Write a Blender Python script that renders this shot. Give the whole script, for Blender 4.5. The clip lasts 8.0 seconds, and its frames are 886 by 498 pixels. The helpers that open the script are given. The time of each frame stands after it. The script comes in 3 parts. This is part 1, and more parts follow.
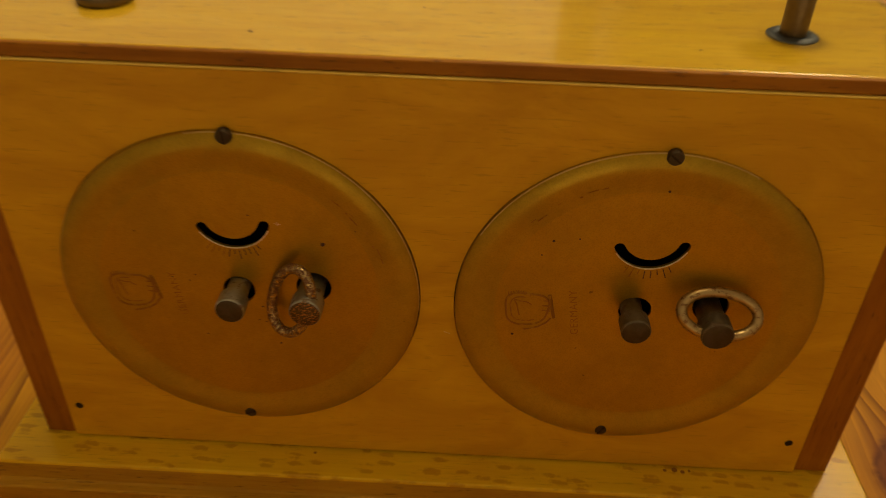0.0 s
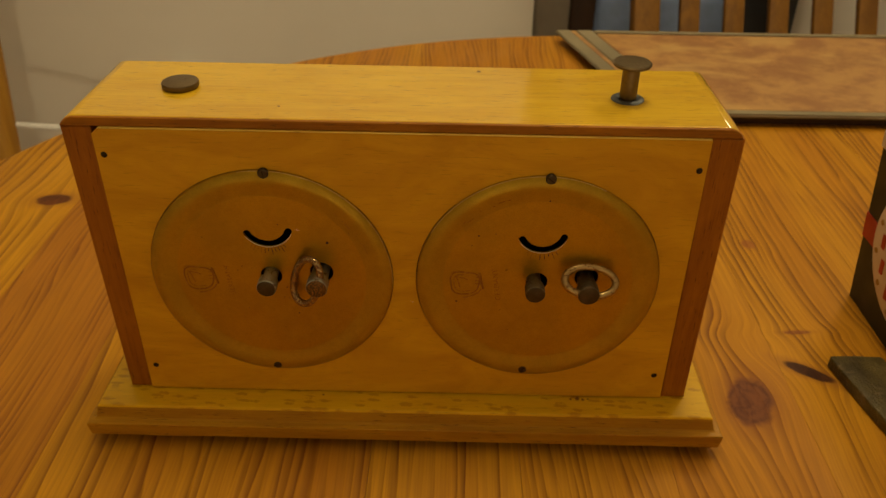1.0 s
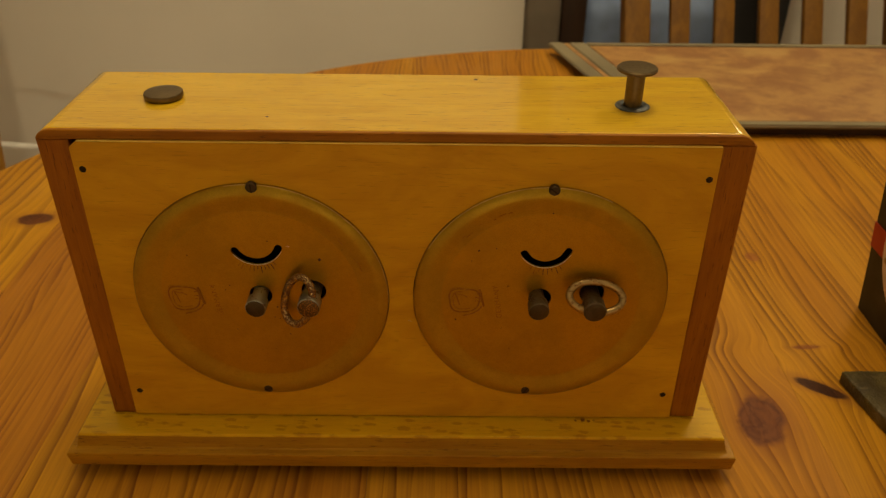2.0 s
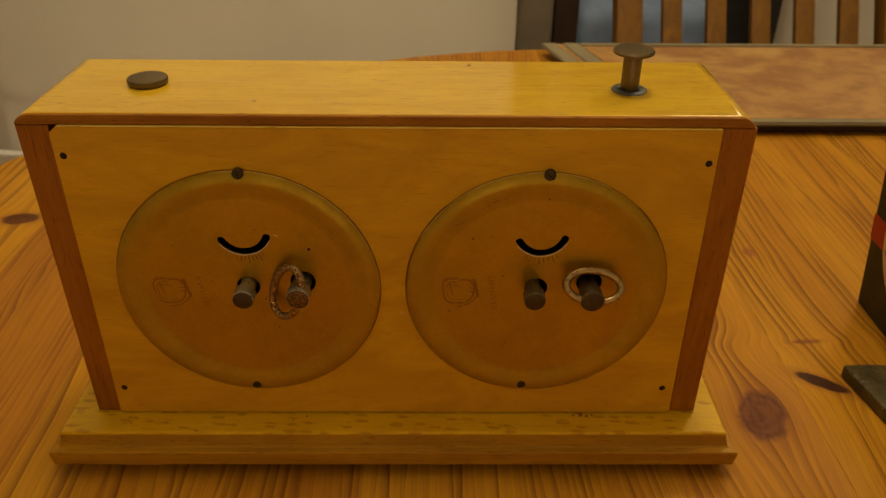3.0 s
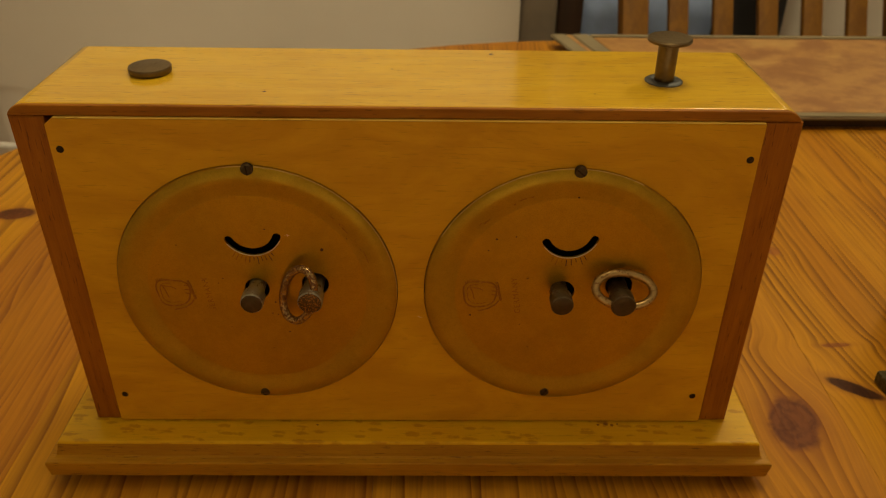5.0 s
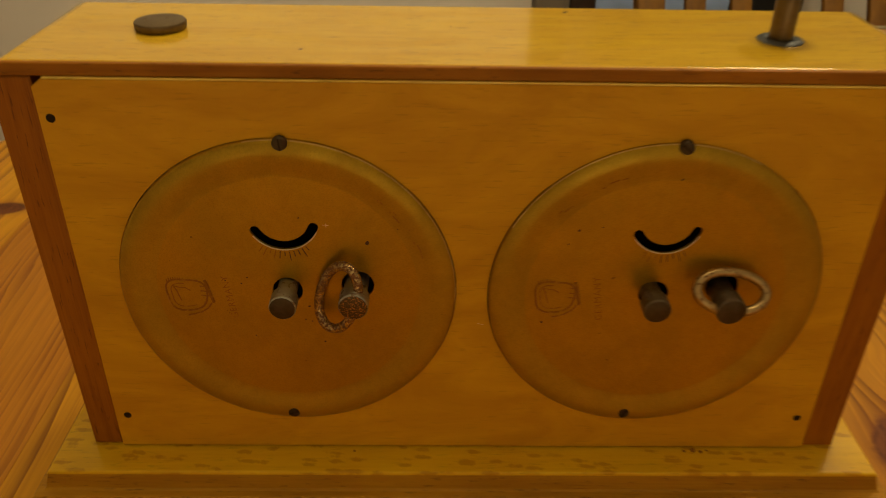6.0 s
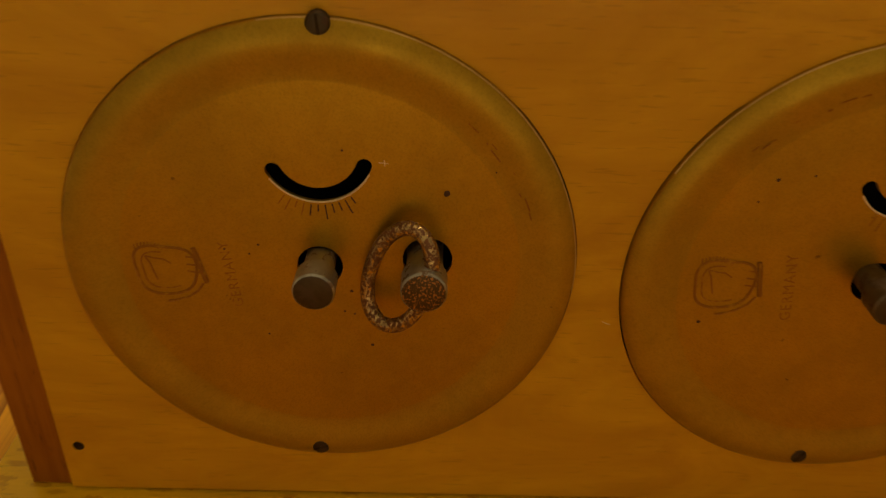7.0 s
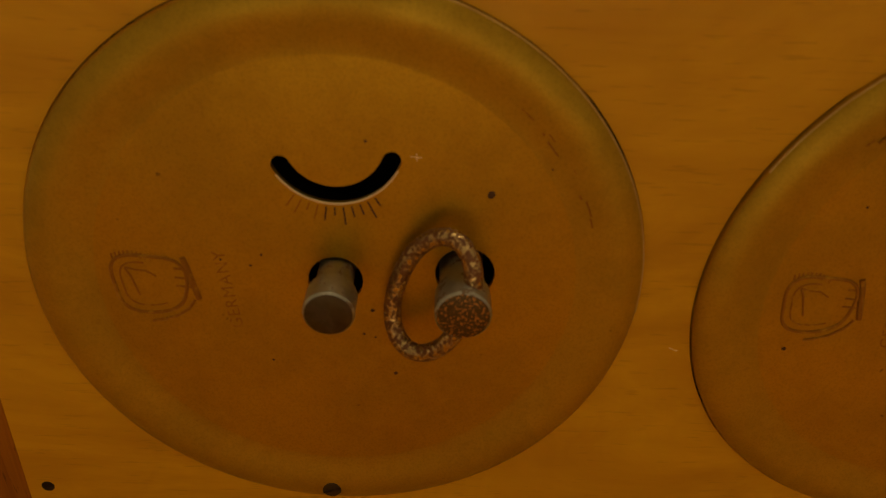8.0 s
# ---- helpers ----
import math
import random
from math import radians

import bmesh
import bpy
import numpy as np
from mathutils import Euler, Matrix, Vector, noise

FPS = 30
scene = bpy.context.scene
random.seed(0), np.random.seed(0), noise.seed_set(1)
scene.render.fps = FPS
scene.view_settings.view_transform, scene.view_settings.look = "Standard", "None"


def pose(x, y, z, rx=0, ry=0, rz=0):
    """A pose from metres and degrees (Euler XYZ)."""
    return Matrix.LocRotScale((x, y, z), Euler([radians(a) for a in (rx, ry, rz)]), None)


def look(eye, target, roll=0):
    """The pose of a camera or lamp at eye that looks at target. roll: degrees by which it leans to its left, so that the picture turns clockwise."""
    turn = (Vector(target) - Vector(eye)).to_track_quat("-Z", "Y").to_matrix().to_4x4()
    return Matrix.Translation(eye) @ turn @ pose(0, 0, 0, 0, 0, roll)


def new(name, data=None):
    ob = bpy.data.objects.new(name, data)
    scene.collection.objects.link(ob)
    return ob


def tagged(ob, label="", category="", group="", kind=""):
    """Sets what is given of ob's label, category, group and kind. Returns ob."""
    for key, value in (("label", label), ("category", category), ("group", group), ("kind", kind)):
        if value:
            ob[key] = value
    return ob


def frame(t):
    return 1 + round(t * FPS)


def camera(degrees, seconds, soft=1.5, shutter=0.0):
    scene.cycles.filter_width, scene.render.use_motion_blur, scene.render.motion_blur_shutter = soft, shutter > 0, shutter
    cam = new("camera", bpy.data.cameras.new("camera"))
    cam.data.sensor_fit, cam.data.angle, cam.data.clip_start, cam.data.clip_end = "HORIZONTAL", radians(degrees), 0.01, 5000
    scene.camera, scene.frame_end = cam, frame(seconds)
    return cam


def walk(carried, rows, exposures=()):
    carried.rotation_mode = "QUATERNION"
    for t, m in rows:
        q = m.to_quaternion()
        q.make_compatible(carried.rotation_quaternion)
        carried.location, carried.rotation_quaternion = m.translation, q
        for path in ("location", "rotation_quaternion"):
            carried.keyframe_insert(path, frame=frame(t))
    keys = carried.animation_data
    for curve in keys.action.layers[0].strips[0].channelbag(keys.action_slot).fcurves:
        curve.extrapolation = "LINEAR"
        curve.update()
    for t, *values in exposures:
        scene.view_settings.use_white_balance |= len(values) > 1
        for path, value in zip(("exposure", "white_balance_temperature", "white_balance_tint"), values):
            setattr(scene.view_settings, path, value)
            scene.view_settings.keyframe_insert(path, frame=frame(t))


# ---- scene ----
cam = camera(57.63, 8.0, soft=0.8, shutter=0.5)
PATH = [  # seconds, eye, target, lean
    (0, (0.00544, -0.14036, 0.18500), (-0.01754, 0.67551, -0.39277), 1.83),
    (0.2, (0.00333, -0.15776, 0.19887), (-0.01413, 0.66482, -0.36951), 1.69),
    (0.3, (0.00384, -0.17037, 0.21452), (-0.01268, 0.65122, -0.35531), 1.53),
    (0.5, (0.00574, -0.20106, 0.23492), (-0.01087, 0.62579, -0.32726), 1.17),
    (0.8, (0.01389, -0.22139, 0.23334), (0.00091, 0.60886, -0.32389), 0.86),
    (1, (0.01607, -0.21827, 0.22715), (0.00502, 0.61755, -0.32174), 0.71),
    (1.5, (0.01369, -0.21057, 0.22188), (0.00836, 0.63199, -0.31670), 0.56),
    (3, (0.01388, -0.20573, 0.21089), (0.02174, 0.64831, -0.30926), 0.41),
    (3.5, (0.01199, -0.20041, 0.20679), (0.02268, 0.65241, -0.31532), 0.54),
    (4, (0.00929, -0.19571, 0.20796), (0.01923, 0.65660, -0.31498), 0.50),
    (5.5, (0.00439, -0.18634, 0.19862), (0.01572, 0.66232, -0.33020), 0.78),
    (6, (-0.00907, -0.16076, 0.18217), (0.00409, 0.69236, -0.33938), 0.86),
    (6.2, (-0.01272, -0.14823, 0.17221), (0.00127, 0.70305, -0.35231), 1.04),
    (6.5, (-0.01732, -0.13110, 0.15279), (-0.00195, 0.72494, -0.36389), 1.66),
    (6.7, (-0.02260, -0.12119, 0.14619), (-0.00894, 0.73145, -0.37614), 1.60),
    (6.8, (-0.02526, -0.11649, 0.14430), (-0.01017, 0.73613, -0.37802), 1.81),
    (7, (-0.02668, -0.10749, 0.14134), (-0.00871, 0.74579, -0.37980), 2.12),
    (7.2, (-0.02530, -0.09987, 0.13651), (-0.00702, 0.75338, -0.38467), 2.28),
    (7.3, (-0.02590, -0.09722, 0.13503), (-0.00638, 0.75542, -0.38711), 2.34),
    (7.5, (-0.02932, -0.09293, 0.13096), (-0.00907, 0.76228, -0.38693), 2.57),
    (8, (-0.03216, -0.08851, 0.13163), (-0.00905, 0.76369, -0.39107), 2.68),
]
EXPOSURES = [(0.0, -0.15), (0.3, -0.06), (0.6, -0.06), (1.0, -0.16), (3.0, -0.18), (5.3, -0.21), (6.0, -0.10), (7.0, -0.10), (8.0, -0.15)]
walk(cam, [(t, look(eye, target, roll)) for t, eye, target, roll in PATH], EXPOSURES)
cam.data.dof.use_dof, cam.data.dof.focus_distance, cam.data.dof.aperture_fstop = True, 0.164, 46.0

# ---- world and light ----
world = bpy.data.worlds.new("world")
scene.world = world
world.use_nodes = True
world.node_tree.nodes["Background"].inputs[0].default_value = (1.0, 0.75, 0.45, 1)
world.node_tree.nodes["Background"].inputs[1].default_value = 0.02


def lamp(name, place, watts, colour, radius):
    data = bpy.data.lights.new(name, "POINT")
    data.energy, data.color, data.shadow_soft_size = watts, colour, radius
    ob = new(name, data)
    ob.location = place
    return ob


WARM = (1.0, 0.798, 0.455)
lamp("ceiling_lamp", (0.06, 0.19, 1.15), 17.5, WARM, 0.13)
lamp("side_lamp", (0.70, 0.92, 1.22), 17.0, WARM, 0.14)
# unseen fill, added below the table edge to light the clock by bounce
lamp("front_fill", (0.08, -1.15, -0.40), 17.0, WARM, 0.07)

# ---- materials ----


class Nodes:
    """A small writer of node trees."""

    def __init__(self, name):
        self.mat = bpy.data.materials.new(name)
        self.mat.use_nodes = True
        self.tree = self.mat.node_tree
        self.bsdf = self.tree.nodes["Principled BSDF"]
        self.coord = self.tree.nodes.new("ShaderNodeTexCoord").outputs["Object"]

    def link(self, a, b):
        self.tree.links.new(a, b)

    def put(self, socket, value):
        if isinstance(value, bpy.types.NodeSocket):
            self.link(value, socket)
        elif isinstance(value, tuple) and len(value) == 3 and socket.type == "RGBA":
            socket.default_value = (*value, 1)
        else:
            socket.default_value = value

    def math(self, op, a, b=0.0, c=0.0):
        n = self.tree.nodes.new("ShaderNodeMath")
        n.operation = op
        for s, v in zip(n.inputs, (a, b, c)):
            self.put(s, v)
        return n.outputs[0]

    def vec(self, op, a, b=(0, 0, 0)):
        n = self.tree.nodes.new("ShaderNodeVectorMath")
        n.operation = op
        self.put(n.inputs[0], a), self.put(n.inputs[1], b)
        return n.outputs["Value"] if op in ("LENGTH", "DOT_PRODUCT", "DISTANCE") else n.outputs[0]

    def noise(self, scale=1.0, stretch=(1, 1, 1), detail=4.0, rough=0.55, at=None, twist=0.0):
        n = self.tree.nodes.new("ShaderNodeTexNoise")
        self.put(n.inputs["Vector"], self.vec("MULTIPLY", at or self.coord, stretch))
        n.inputs["Scale"].default_value, n.inputs["Detail"].default_value = scale, detail
        n.inputs["Roughness"].default_value, n.inputs["Distortion"].default_value = rough, twist
        return n.outputs["Fac"]

    def spots(self, scale, stretch=(1, 1, 1), at=None):
        n = self.tree.nodes.new("ShaderNodeTexVoronoi")
        self.put(n.inputs["Vector"], self.vec("MULTIPLY", at or self.coord, stretch))
        n.inputs["Scale"].default_value = scale
        return n.outputs["Distance"], n.outputs["Color"]

    def step(self, value, low, high, to_low=0.0, to_high=1.0):
        n = self.tree.nodes.new("ShaderNodeMapRange")
        n.interpolation_type = "SMOOTHSTEP"
        for s, v in zip(n.inputs, (value, low, high, to_low, to_high)):
            self.put(s, v)
        return n.outputs[0]

    def mix(self, fac, a, b, blend="MIX"):
        n = self.tree.nodes.new("ShaderNodeMix")
        n.data_type, n.blend_type = "RGBA", blend
        self.put(n.inputs[0], fac), self.put(n.inputs[6], a), self.put(n.inputs[7], b)
        return n.outputs[2]

    def rand(self):
        return self.tree.nodes.new("ShaderNodeObjectInfo").outputs["Random"]

    def bump(self, height, strength, distance):
        n = self.tree.nodes.new("ShaderNodeBump")
        n.inputs["Strength"].default_value, n.inputs["Distance"].default_value = strength, distance
        self.put(n.inputs["Height"], height)
        self.link(n.outputs[0], self.bsdf.inputs["Normal"])

    def done(self, colour, rough, metal=0.0, coat=0.0, coat_rough=0.15, specular=0.5):
        b = self.bsdf.inputs
        self.put(b["Base Color"], colour), self.put(b["Roughness"], rough), self.put(b["Metallic"], metal)
        self.put(b["Coat Weight"], coat), self.put(b["Coat Roughness"], coat_rough), self.put(b["Specular IOR Level"], specular)
        return self.mat


def lacquered(name, light, dark, along, pores=0.5, coat=0.5, rough=0.42, flecks=0.0, blotch=0.35, streak=0.3, spread=0.24, polish=0.13):
    """Lacquered beech: fibres along one axis, short dark pores, cloudy tone, optional medullary flecks."""
    n = Nodes(name)
    fine = tuple(25 if i == along else 900 for i in range(3))
    wide = tuple(14 if i == along else 40 for i in range(3))
    dash = tuple(170 if i == along else 2300 for i in range(3))
    fibre = n.noise(1, fine, 3)
    band = n.noise(1, wide, 3, twist=1.3)
    cloud = n.noise(1, tuple(24 if i == along else 60 for i in range(3)), 5, 0.62, twist=1.2)
    hair = n.noise(1, tuple(70 if i == along else 2600 for i in range(3)), 2, 0.7)
    tone = n.math("ADD", n.math("MULTIPLY", n.math("ADD", fibre, hair), streak), n.math("ADD", n.math("MULTIPLY", band, 0.5), n.math("MULTIPLY", cloud, blotch)))
    middle = streak + 0.25 + blotch / 2
    col = n.mix(n.step(tone, middle - spread, middle + spread), light, dark)
    pore = n.math("MULTIPLY", n.step(n.noise(1, dash, 2), 0.62, 0.71), pores)
    col = n.mix(pore, col, tuple(c * 0.42 for c in dark))
    if flecks:
        f = tuple(165 if i == along else 520 for i in range(3))
        slant = n.tree.nodes.new("ShaderNodeVectorRotate")
        slant.rotation_type = "Z_AXIS"
        n.put(slant.inputs["Vector"], n.coord)
        slant.inputs["Angle"].default_value = 0.08
        wavy = n.vec("ADD", slant.outputs[0], (0.31, 0.17, 0.05))
        dist, ran = n.spots(1, f, at=wavy)
        keep = n.step(n.vec("DOT_PRODUCT", ran, (1, 0, 0)), 0.42, 0.62)
        ragged = n.math("ADD", dist, n.math("MULTIPLY", n.math("SUBTRACT", n.noise(700, (1, 1, 1), 3), 0.5), 0.7))
        fleck = n.math("MULTIPLY", n.math("MULTIPLY", n.step(ragged, 0.52, 0.26), keep), flecks)
        col = n.mix(fleck, col, (0.44, 0.165, 0.004))
    n.bump(n.math("ADD", n.math("MULTIPLY", fibre, 0.5), n.math("MULTIPLY", pore, -1.0)), 0.25, 0.0003)
    return n.done(col, n.step(cloud, 0.3, 0.7, rough - 0.06, rough + 0.06), coat=coat, coat_rough=polish, specular=0.22)


PANEL = lacquered("panel_veneer", (0.79, 0.428, 0.010), (0.585, 0.275, 0.006), 0, pores=0.22, coat=0.06, rough=0.5, blotch=1.5, streak=0.10, spread=0.52)
TOPWOOD = lacquered("top_beech", (0.78, 0.49, 0.010), (0.60, 0.335, 0.007), 0, pores=0.75, coat=1.0, rough=0.5, polish=0.10)
SIDEWOOD = lacquered("side_beech", (0.42, 0.146, 0.003), (0.25, 0.074, 0.002), 2, pores=0.7, coat=0.0, rough=0.55)
EDGEWOOD = lacquered("edge_beech", (0.44, 0.170, 0.005), (0.25, 0.085, 0.004), 0, pores=0.9, coat=0.0, rough=0.55)
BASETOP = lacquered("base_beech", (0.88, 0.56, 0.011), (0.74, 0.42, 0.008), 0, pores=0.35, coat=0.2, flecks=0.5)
# darker beech for the base's side faces, shade included in the colour
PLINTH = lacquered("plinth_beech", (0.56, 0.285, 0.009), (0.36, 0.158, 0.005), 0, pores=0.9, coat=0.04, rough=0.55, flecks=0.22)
# pale wood that carries the light on the panel's top edge
ARRIS = lacquered("lit_arris", (0.90, 0.66, 0.14), (0.70, 0.42, 0.05), 0, pores=0.6, coat=0.2)
FELT = Nodes("tan_felt").done((0.40, 0.20, 0.03), 0.95)
CHIP = Nodes("bruised_wood").done((0.30, 0.115, 0.006), 0.7)
INNER = Nodes("unlit_interior").done((0.012, 0.009, 0.006), 0.9)


def brass(name, light, dark, rough, metal=0.75):
    n = Nodes(name)
    cloud = n.noise(70, (1, 1, 1), 4)
    grit = n.noise(1500, (1, 1, 1), 3)
    scratch = n.noise(1, (2500, 2500, 120), 2)
    speck = n.noise(420, (1, 1, 1), 4, 0.7)
    col = n.mix(n.step(n.math("ADD", n.math("MULTIPLY", cloud, 0.6), n.math("MULTIPLY", speck, 0.4)), 0.36, 0.64), light, dark)
    pit = n.step(n.noise(380, (1, 1, 1), 2), 0.745, 0.79)
    col = n.mix(n.math("MULTIPLY", pit, 0.55), col, (0.06, 0.02, 0.006))
    fine = n.noise(2600, (1, 1, 1), 2, 0.7)
    col = n.mix(n.math("MULTIPLY", n.step(fine, 0.4, 0.75), 0.30), col, tuple(c * 0.5 for c in dark))
    n.bump(n.math("ADD", grit, n.math("MULTIPLY", scratch, 0.4)), 0.07, 0.0003)
    return n.done(col, n.step(cloud, 0.3, 0.7, rough - 0.07, rough + 0.07), metal)


DIAL = brass("aged_brass_plate", (0.525, 0.308, 0.011), (0.455, 0.254, 0.008), 0.39, 0.76)
# greener than the plate: reflection of the pale walls put into the colour
DIALRIM = brass("tinted_brass_rim", (0.50, 0.310, 0.016), (0.43, 0.258, 0.011), 0.42, 0.70)


def steel(name, base, rust, amount, rough, size=520):
    n = Nodes(name)
    mask = n.step(n.noise(size, (1, 1, 1), 5, 0.6), 0.62 - amount * 0.3, 0.68 - amount * 0.3)
    grain = n.noise(900, (1, 1, 1), 3)
    col = n.mix(mask, n.mix(grain, base, tuple(c * 0.6 for c in base)), rust)
    n.bump(n.math("ADD", n.math("MULTIPLY", mask, 0.6), grain), 0.3, 0.0002)
    return n.done(col, n.math("ADD", n.math("MULTIPLY", mask, 0.3), rough), n.math("SUBTRACT", 0.95, n.math("MULTIPLY", mask, 0.8)))


RUBBED = brass("rubbed_brass", (0.66, 0.46, 0.16), (0.56, 0.36, 0.09), 0.5, 0.3)
BARE = Nodes("bare_brass_edge").done((0.85, 0.70, 0.42), 0.45, 0.35)
PIN = steel("grey_steel", (0.50, 0.49, 0.42), (0.16, 0.10, 0.05), 0.2, 0.40)
PIN_DARK = steel("dull_steel", (0.20, 0.16, 0.10), (0.10, 0.06, 0.025), 0.25, 0.45)
# darker steel for pin ends: the dim room they reflect, as colour
DARKTIP = steel("dark_tip", (0.11, 0.08, 0.045), (0.08, 0.045, 0.018), 0.3, 0.5)
RUSTTIP = steel("rusty_tip", (0.13, 0.085, 0.04), (0.50, 0.21, 0.030), 0.30, 0.42, 2400)
WIRE = steel("flaking_plated_wire", (0.66, 0.47, 0.20), (0.15, 0.055, 0.012), 0.55, 0.24, 1700)
WIRE_CLEAN = steel("brassy_wire", (0.56, 0.39, 0.17), (0.22, 0.10, 0.02), 0.25, 0.33, 900)
BUTTON = steel("bronzed_button", (0.22, 0.16, 0.085), (0.15, 0.09, 0.04), 0.10, 0.40, 1200)
COLLAR = steel("blued_collar", (0.17, 0.18, 0.19), (0.10, 0.09, 0.07), 0.2, 0.5)
SCREW = steel("dark_screw", (0.10, 0.075, 0.045), (0.07, 0.035, 0.014), 0.3, 0.5)
NAIL = steel("dark_nail", (0.05, 0.035, 0.02), (0.05, 0.025, 0.01), 0.3, 0.6)


TABLE_AT = (0.1329, 0.0290, -0.75)
TABLE_TOP = 0.0041
KNOTS = [  # x, y, half width, half length, direction, darkness, how far the fibres bend
    (0.1345, 0.0162, 0.0086, 0.0138, 72, 0.84, 1.0),
    (0.1640, 0.0345, 0.0032, 0.0100, -36, 1.05, 0.8),
    (-0.2040, 0.1632, 0.0055, 0.0092, 10, 0.9, 0.8),
    (0.1679, 0.1313, 0.0032, 0.0036, 90, 0.45, 0.5),
    (0.1681, 0.0603, 0.0013, 0.0062, 4, 0.6, 0.4),
]


def pine():
    """Oiled pine staves: bent growth rings, knots, ray of colour from stave to stave."""
    n = Nodes("oiled_pine")
    p = n.vec("ADD", n.coord, TABLE_AT)
    flat = n.vec("MULTIPLY", p, (1, 1, 0))
    bent, knots = flat, []
    for x, y, a, b, turn, dark, bend in KNOTS:
        d = n.vec("SUBTRACT", flat, (x, y, 0))
        c, t = math.cos(radians(turn)), math.sin(radians(turn))
        long, wide = n.vec("DOT_PRODUCT", d, (c / b, t / b, 0)), n.vec("DOT_PRODUCT", d, (-t / a, c / a, 0))
        far = n.math("SQRT", n.math("ADD", n.math("MULTIPLY", long, long), n.math("MULTIPLY", wide, wide)))
        pull = n.math("MULTIPLY", n.math("EXPONENT", n.math("MULTIPLY", far, -0.42)), -0.85 * bend)
        sc = n.tree.nodes.new("ShaderNodeVectorMath")
        sc.operation = "SCALE"
        n.put(sc.inputs[0], n.vec("MULTIPLY", d, (1, 0, 0))), n.put(sc.inputs["Scale"], pull)
        bent = n.vec("ADD", bent, sc.outputs[0])
        knots.append((far, dark))
    r = n.rand()
    shift = n.tree.nodes.new("ShaderNodeCombineXYZ")
    n.put(shift.inputs[0], n.math("MULTIPLY", r, 3.0)), n.put(shift.inputs[1], n.math("MULTIPLY", r, 7.0))
    q = n.vec("ADD", bent, shift.outputs[0])
    sway = n.math("MULTIPLY", n.noise(1, (7, 2.4, 1), 2, at=q), 0.045)
    sp = n.tree.nodes.new("ShaderNodeSeparateXYZ")
    n.put(sp.inputs[0], q)
    ripple = n.math("MULTIPLY", n.noise(1, (95, 6, 1), 3, at=q), 0.008)
    along = n.math("ADD", n.math("ADD", sp.outputs[0], sway), ripple)
    ring = n.math("FRACT", n.math("MULTIPLY", along, n.math("ADD", 190.0, n.math("MULTIPLY", r, 200.0))))
    late = n.math("POWER", ring, 1.35)
    edge = n.step(ring, 1.0, 0.90)
    rings = n.math("MULTIPLY", late, edge)
    strength = n.step(n.noise(1, (110, 5, 1), 3, at=q), 0.40, 0.62, 0.14, 1.0)
    rings = n.math("MULTIPLY", rings, strength)
    col = n.mix(n.step(n.noise(1, (14, 2, 1), 3, at=q), 0.3, 0.7), (0.64, 0.310, 0.011), (0.50, 0.208, 0.008))
    col = n.mix(rings, col, (0.135, 0.038, 0.0025))
    col = n.mix(n.math("MULTIPLY", n.step(r, 0.3, 1.0), 0.30), col, (0.34, 0.115, 0.024))
    fibre = n.noise(1, (1100, 22, 1), 2, at=q)
    col = n.mix(n.math("MULTIPLY", n.step(fibre, 0.3, 0.75), 0.32), col, (0.24, 0.09, 0.012))
    stain = n.step(n.noise(1, (9, 9, 1), 4, at=flat), 0.55, 0.75)
    col = n.mix(n.math("MULTIPLY", stain, 0.22), col, (0.22, 0.08, 0.022))
    for far, dark in knots:
        wob = n.math("ADD", far, n.math("MULTIPLY", n.math("SUBTRACT", n.noise(140, (1, 1, 1), 3, at=flat), 0.5), 0.55))
        halo = n.math("MULTIPLY", n.step(wob, 2.1, 0.8), 0.45 * dark)
        core = n.math("MULTIPLY", n.step(wob, 1.18, 0.84), min(1.0, dark + 0.15))
        whorl = n.math("ADD", n.math("MULTIPLY", n.math("SINE", n.math("MULTIPLY", wob, 17.0)), 0.05), n.noise(1, (230, 130, 1), 4, at=flat, twist=1.0))
        heart = n.mix(n.step(whorl, 0.2, 0.85), tuple(c * (1.17 - dark) for c in (0.62, 0.20, 0.05)), tuple(c * (1.17 - dark) for c in (0.27, 0.066, 0.026)))
        col = n.mix(halo, col, (0.24, 0.07, 0.015))
        col = n.mix(core, col, heart)
    n.bump(n.math("SUBTRACT", n.math("MULTIPLY", fibre, 0.4), rings), 0.35, 0.0007)
    rough = n.step(n.noise(1, (30, 12, 1), 4, at=flat), 0.3, 0.7, 0.46, 0.60)
    return n.done(col, rough, specular=0.2)


PINE = pine()


def plain_wood(name, light, dark, along, rough=0.5, coat=0.2):
    n = Nodes(name)
    grain = n.noise(1, tuple(3 if i == along else 60 for i in range(3)), 4, twist=0.8)
    fine = n.noise(1, tuple(12 if i == along else 420 for i in range(3)), 3)
    col = n.mix(n.step(n.math("ADD", n.math("MULTIPLY", grain, 0.65), n.math("MULTIPLY", fine, 0.35)), 0.3, 0.7), light, dark)
    n.bump(fine, 0.15, 0.0006)
    return n.done(col, rough, coat=coat)


CHAIRWOOD = plain_wood("chair_pine", (0.23, 0.100, 0.003), (0.14, 0.056, 0.002), 2, 0.6, 0.0)
# brighter copy of the chair pine, for the chair that stands in light
LITCHAIR = plain_wood("lit_chair_pine", (0.46, 0.235, 0.018), (0.32, 0.145, 0.010), 2, 0.6, 0.0)
DARKWOOD = plain_wood("dark_stained_wood", (0.050, 0.022, 0.010), (0.028, 0.012, 0.006), 2, 0.6)
FLOORWOOD = plain_wood("floor_oak", (0.30, 0.15, 0.06), (0.20, 0.09, 0.035), 1)


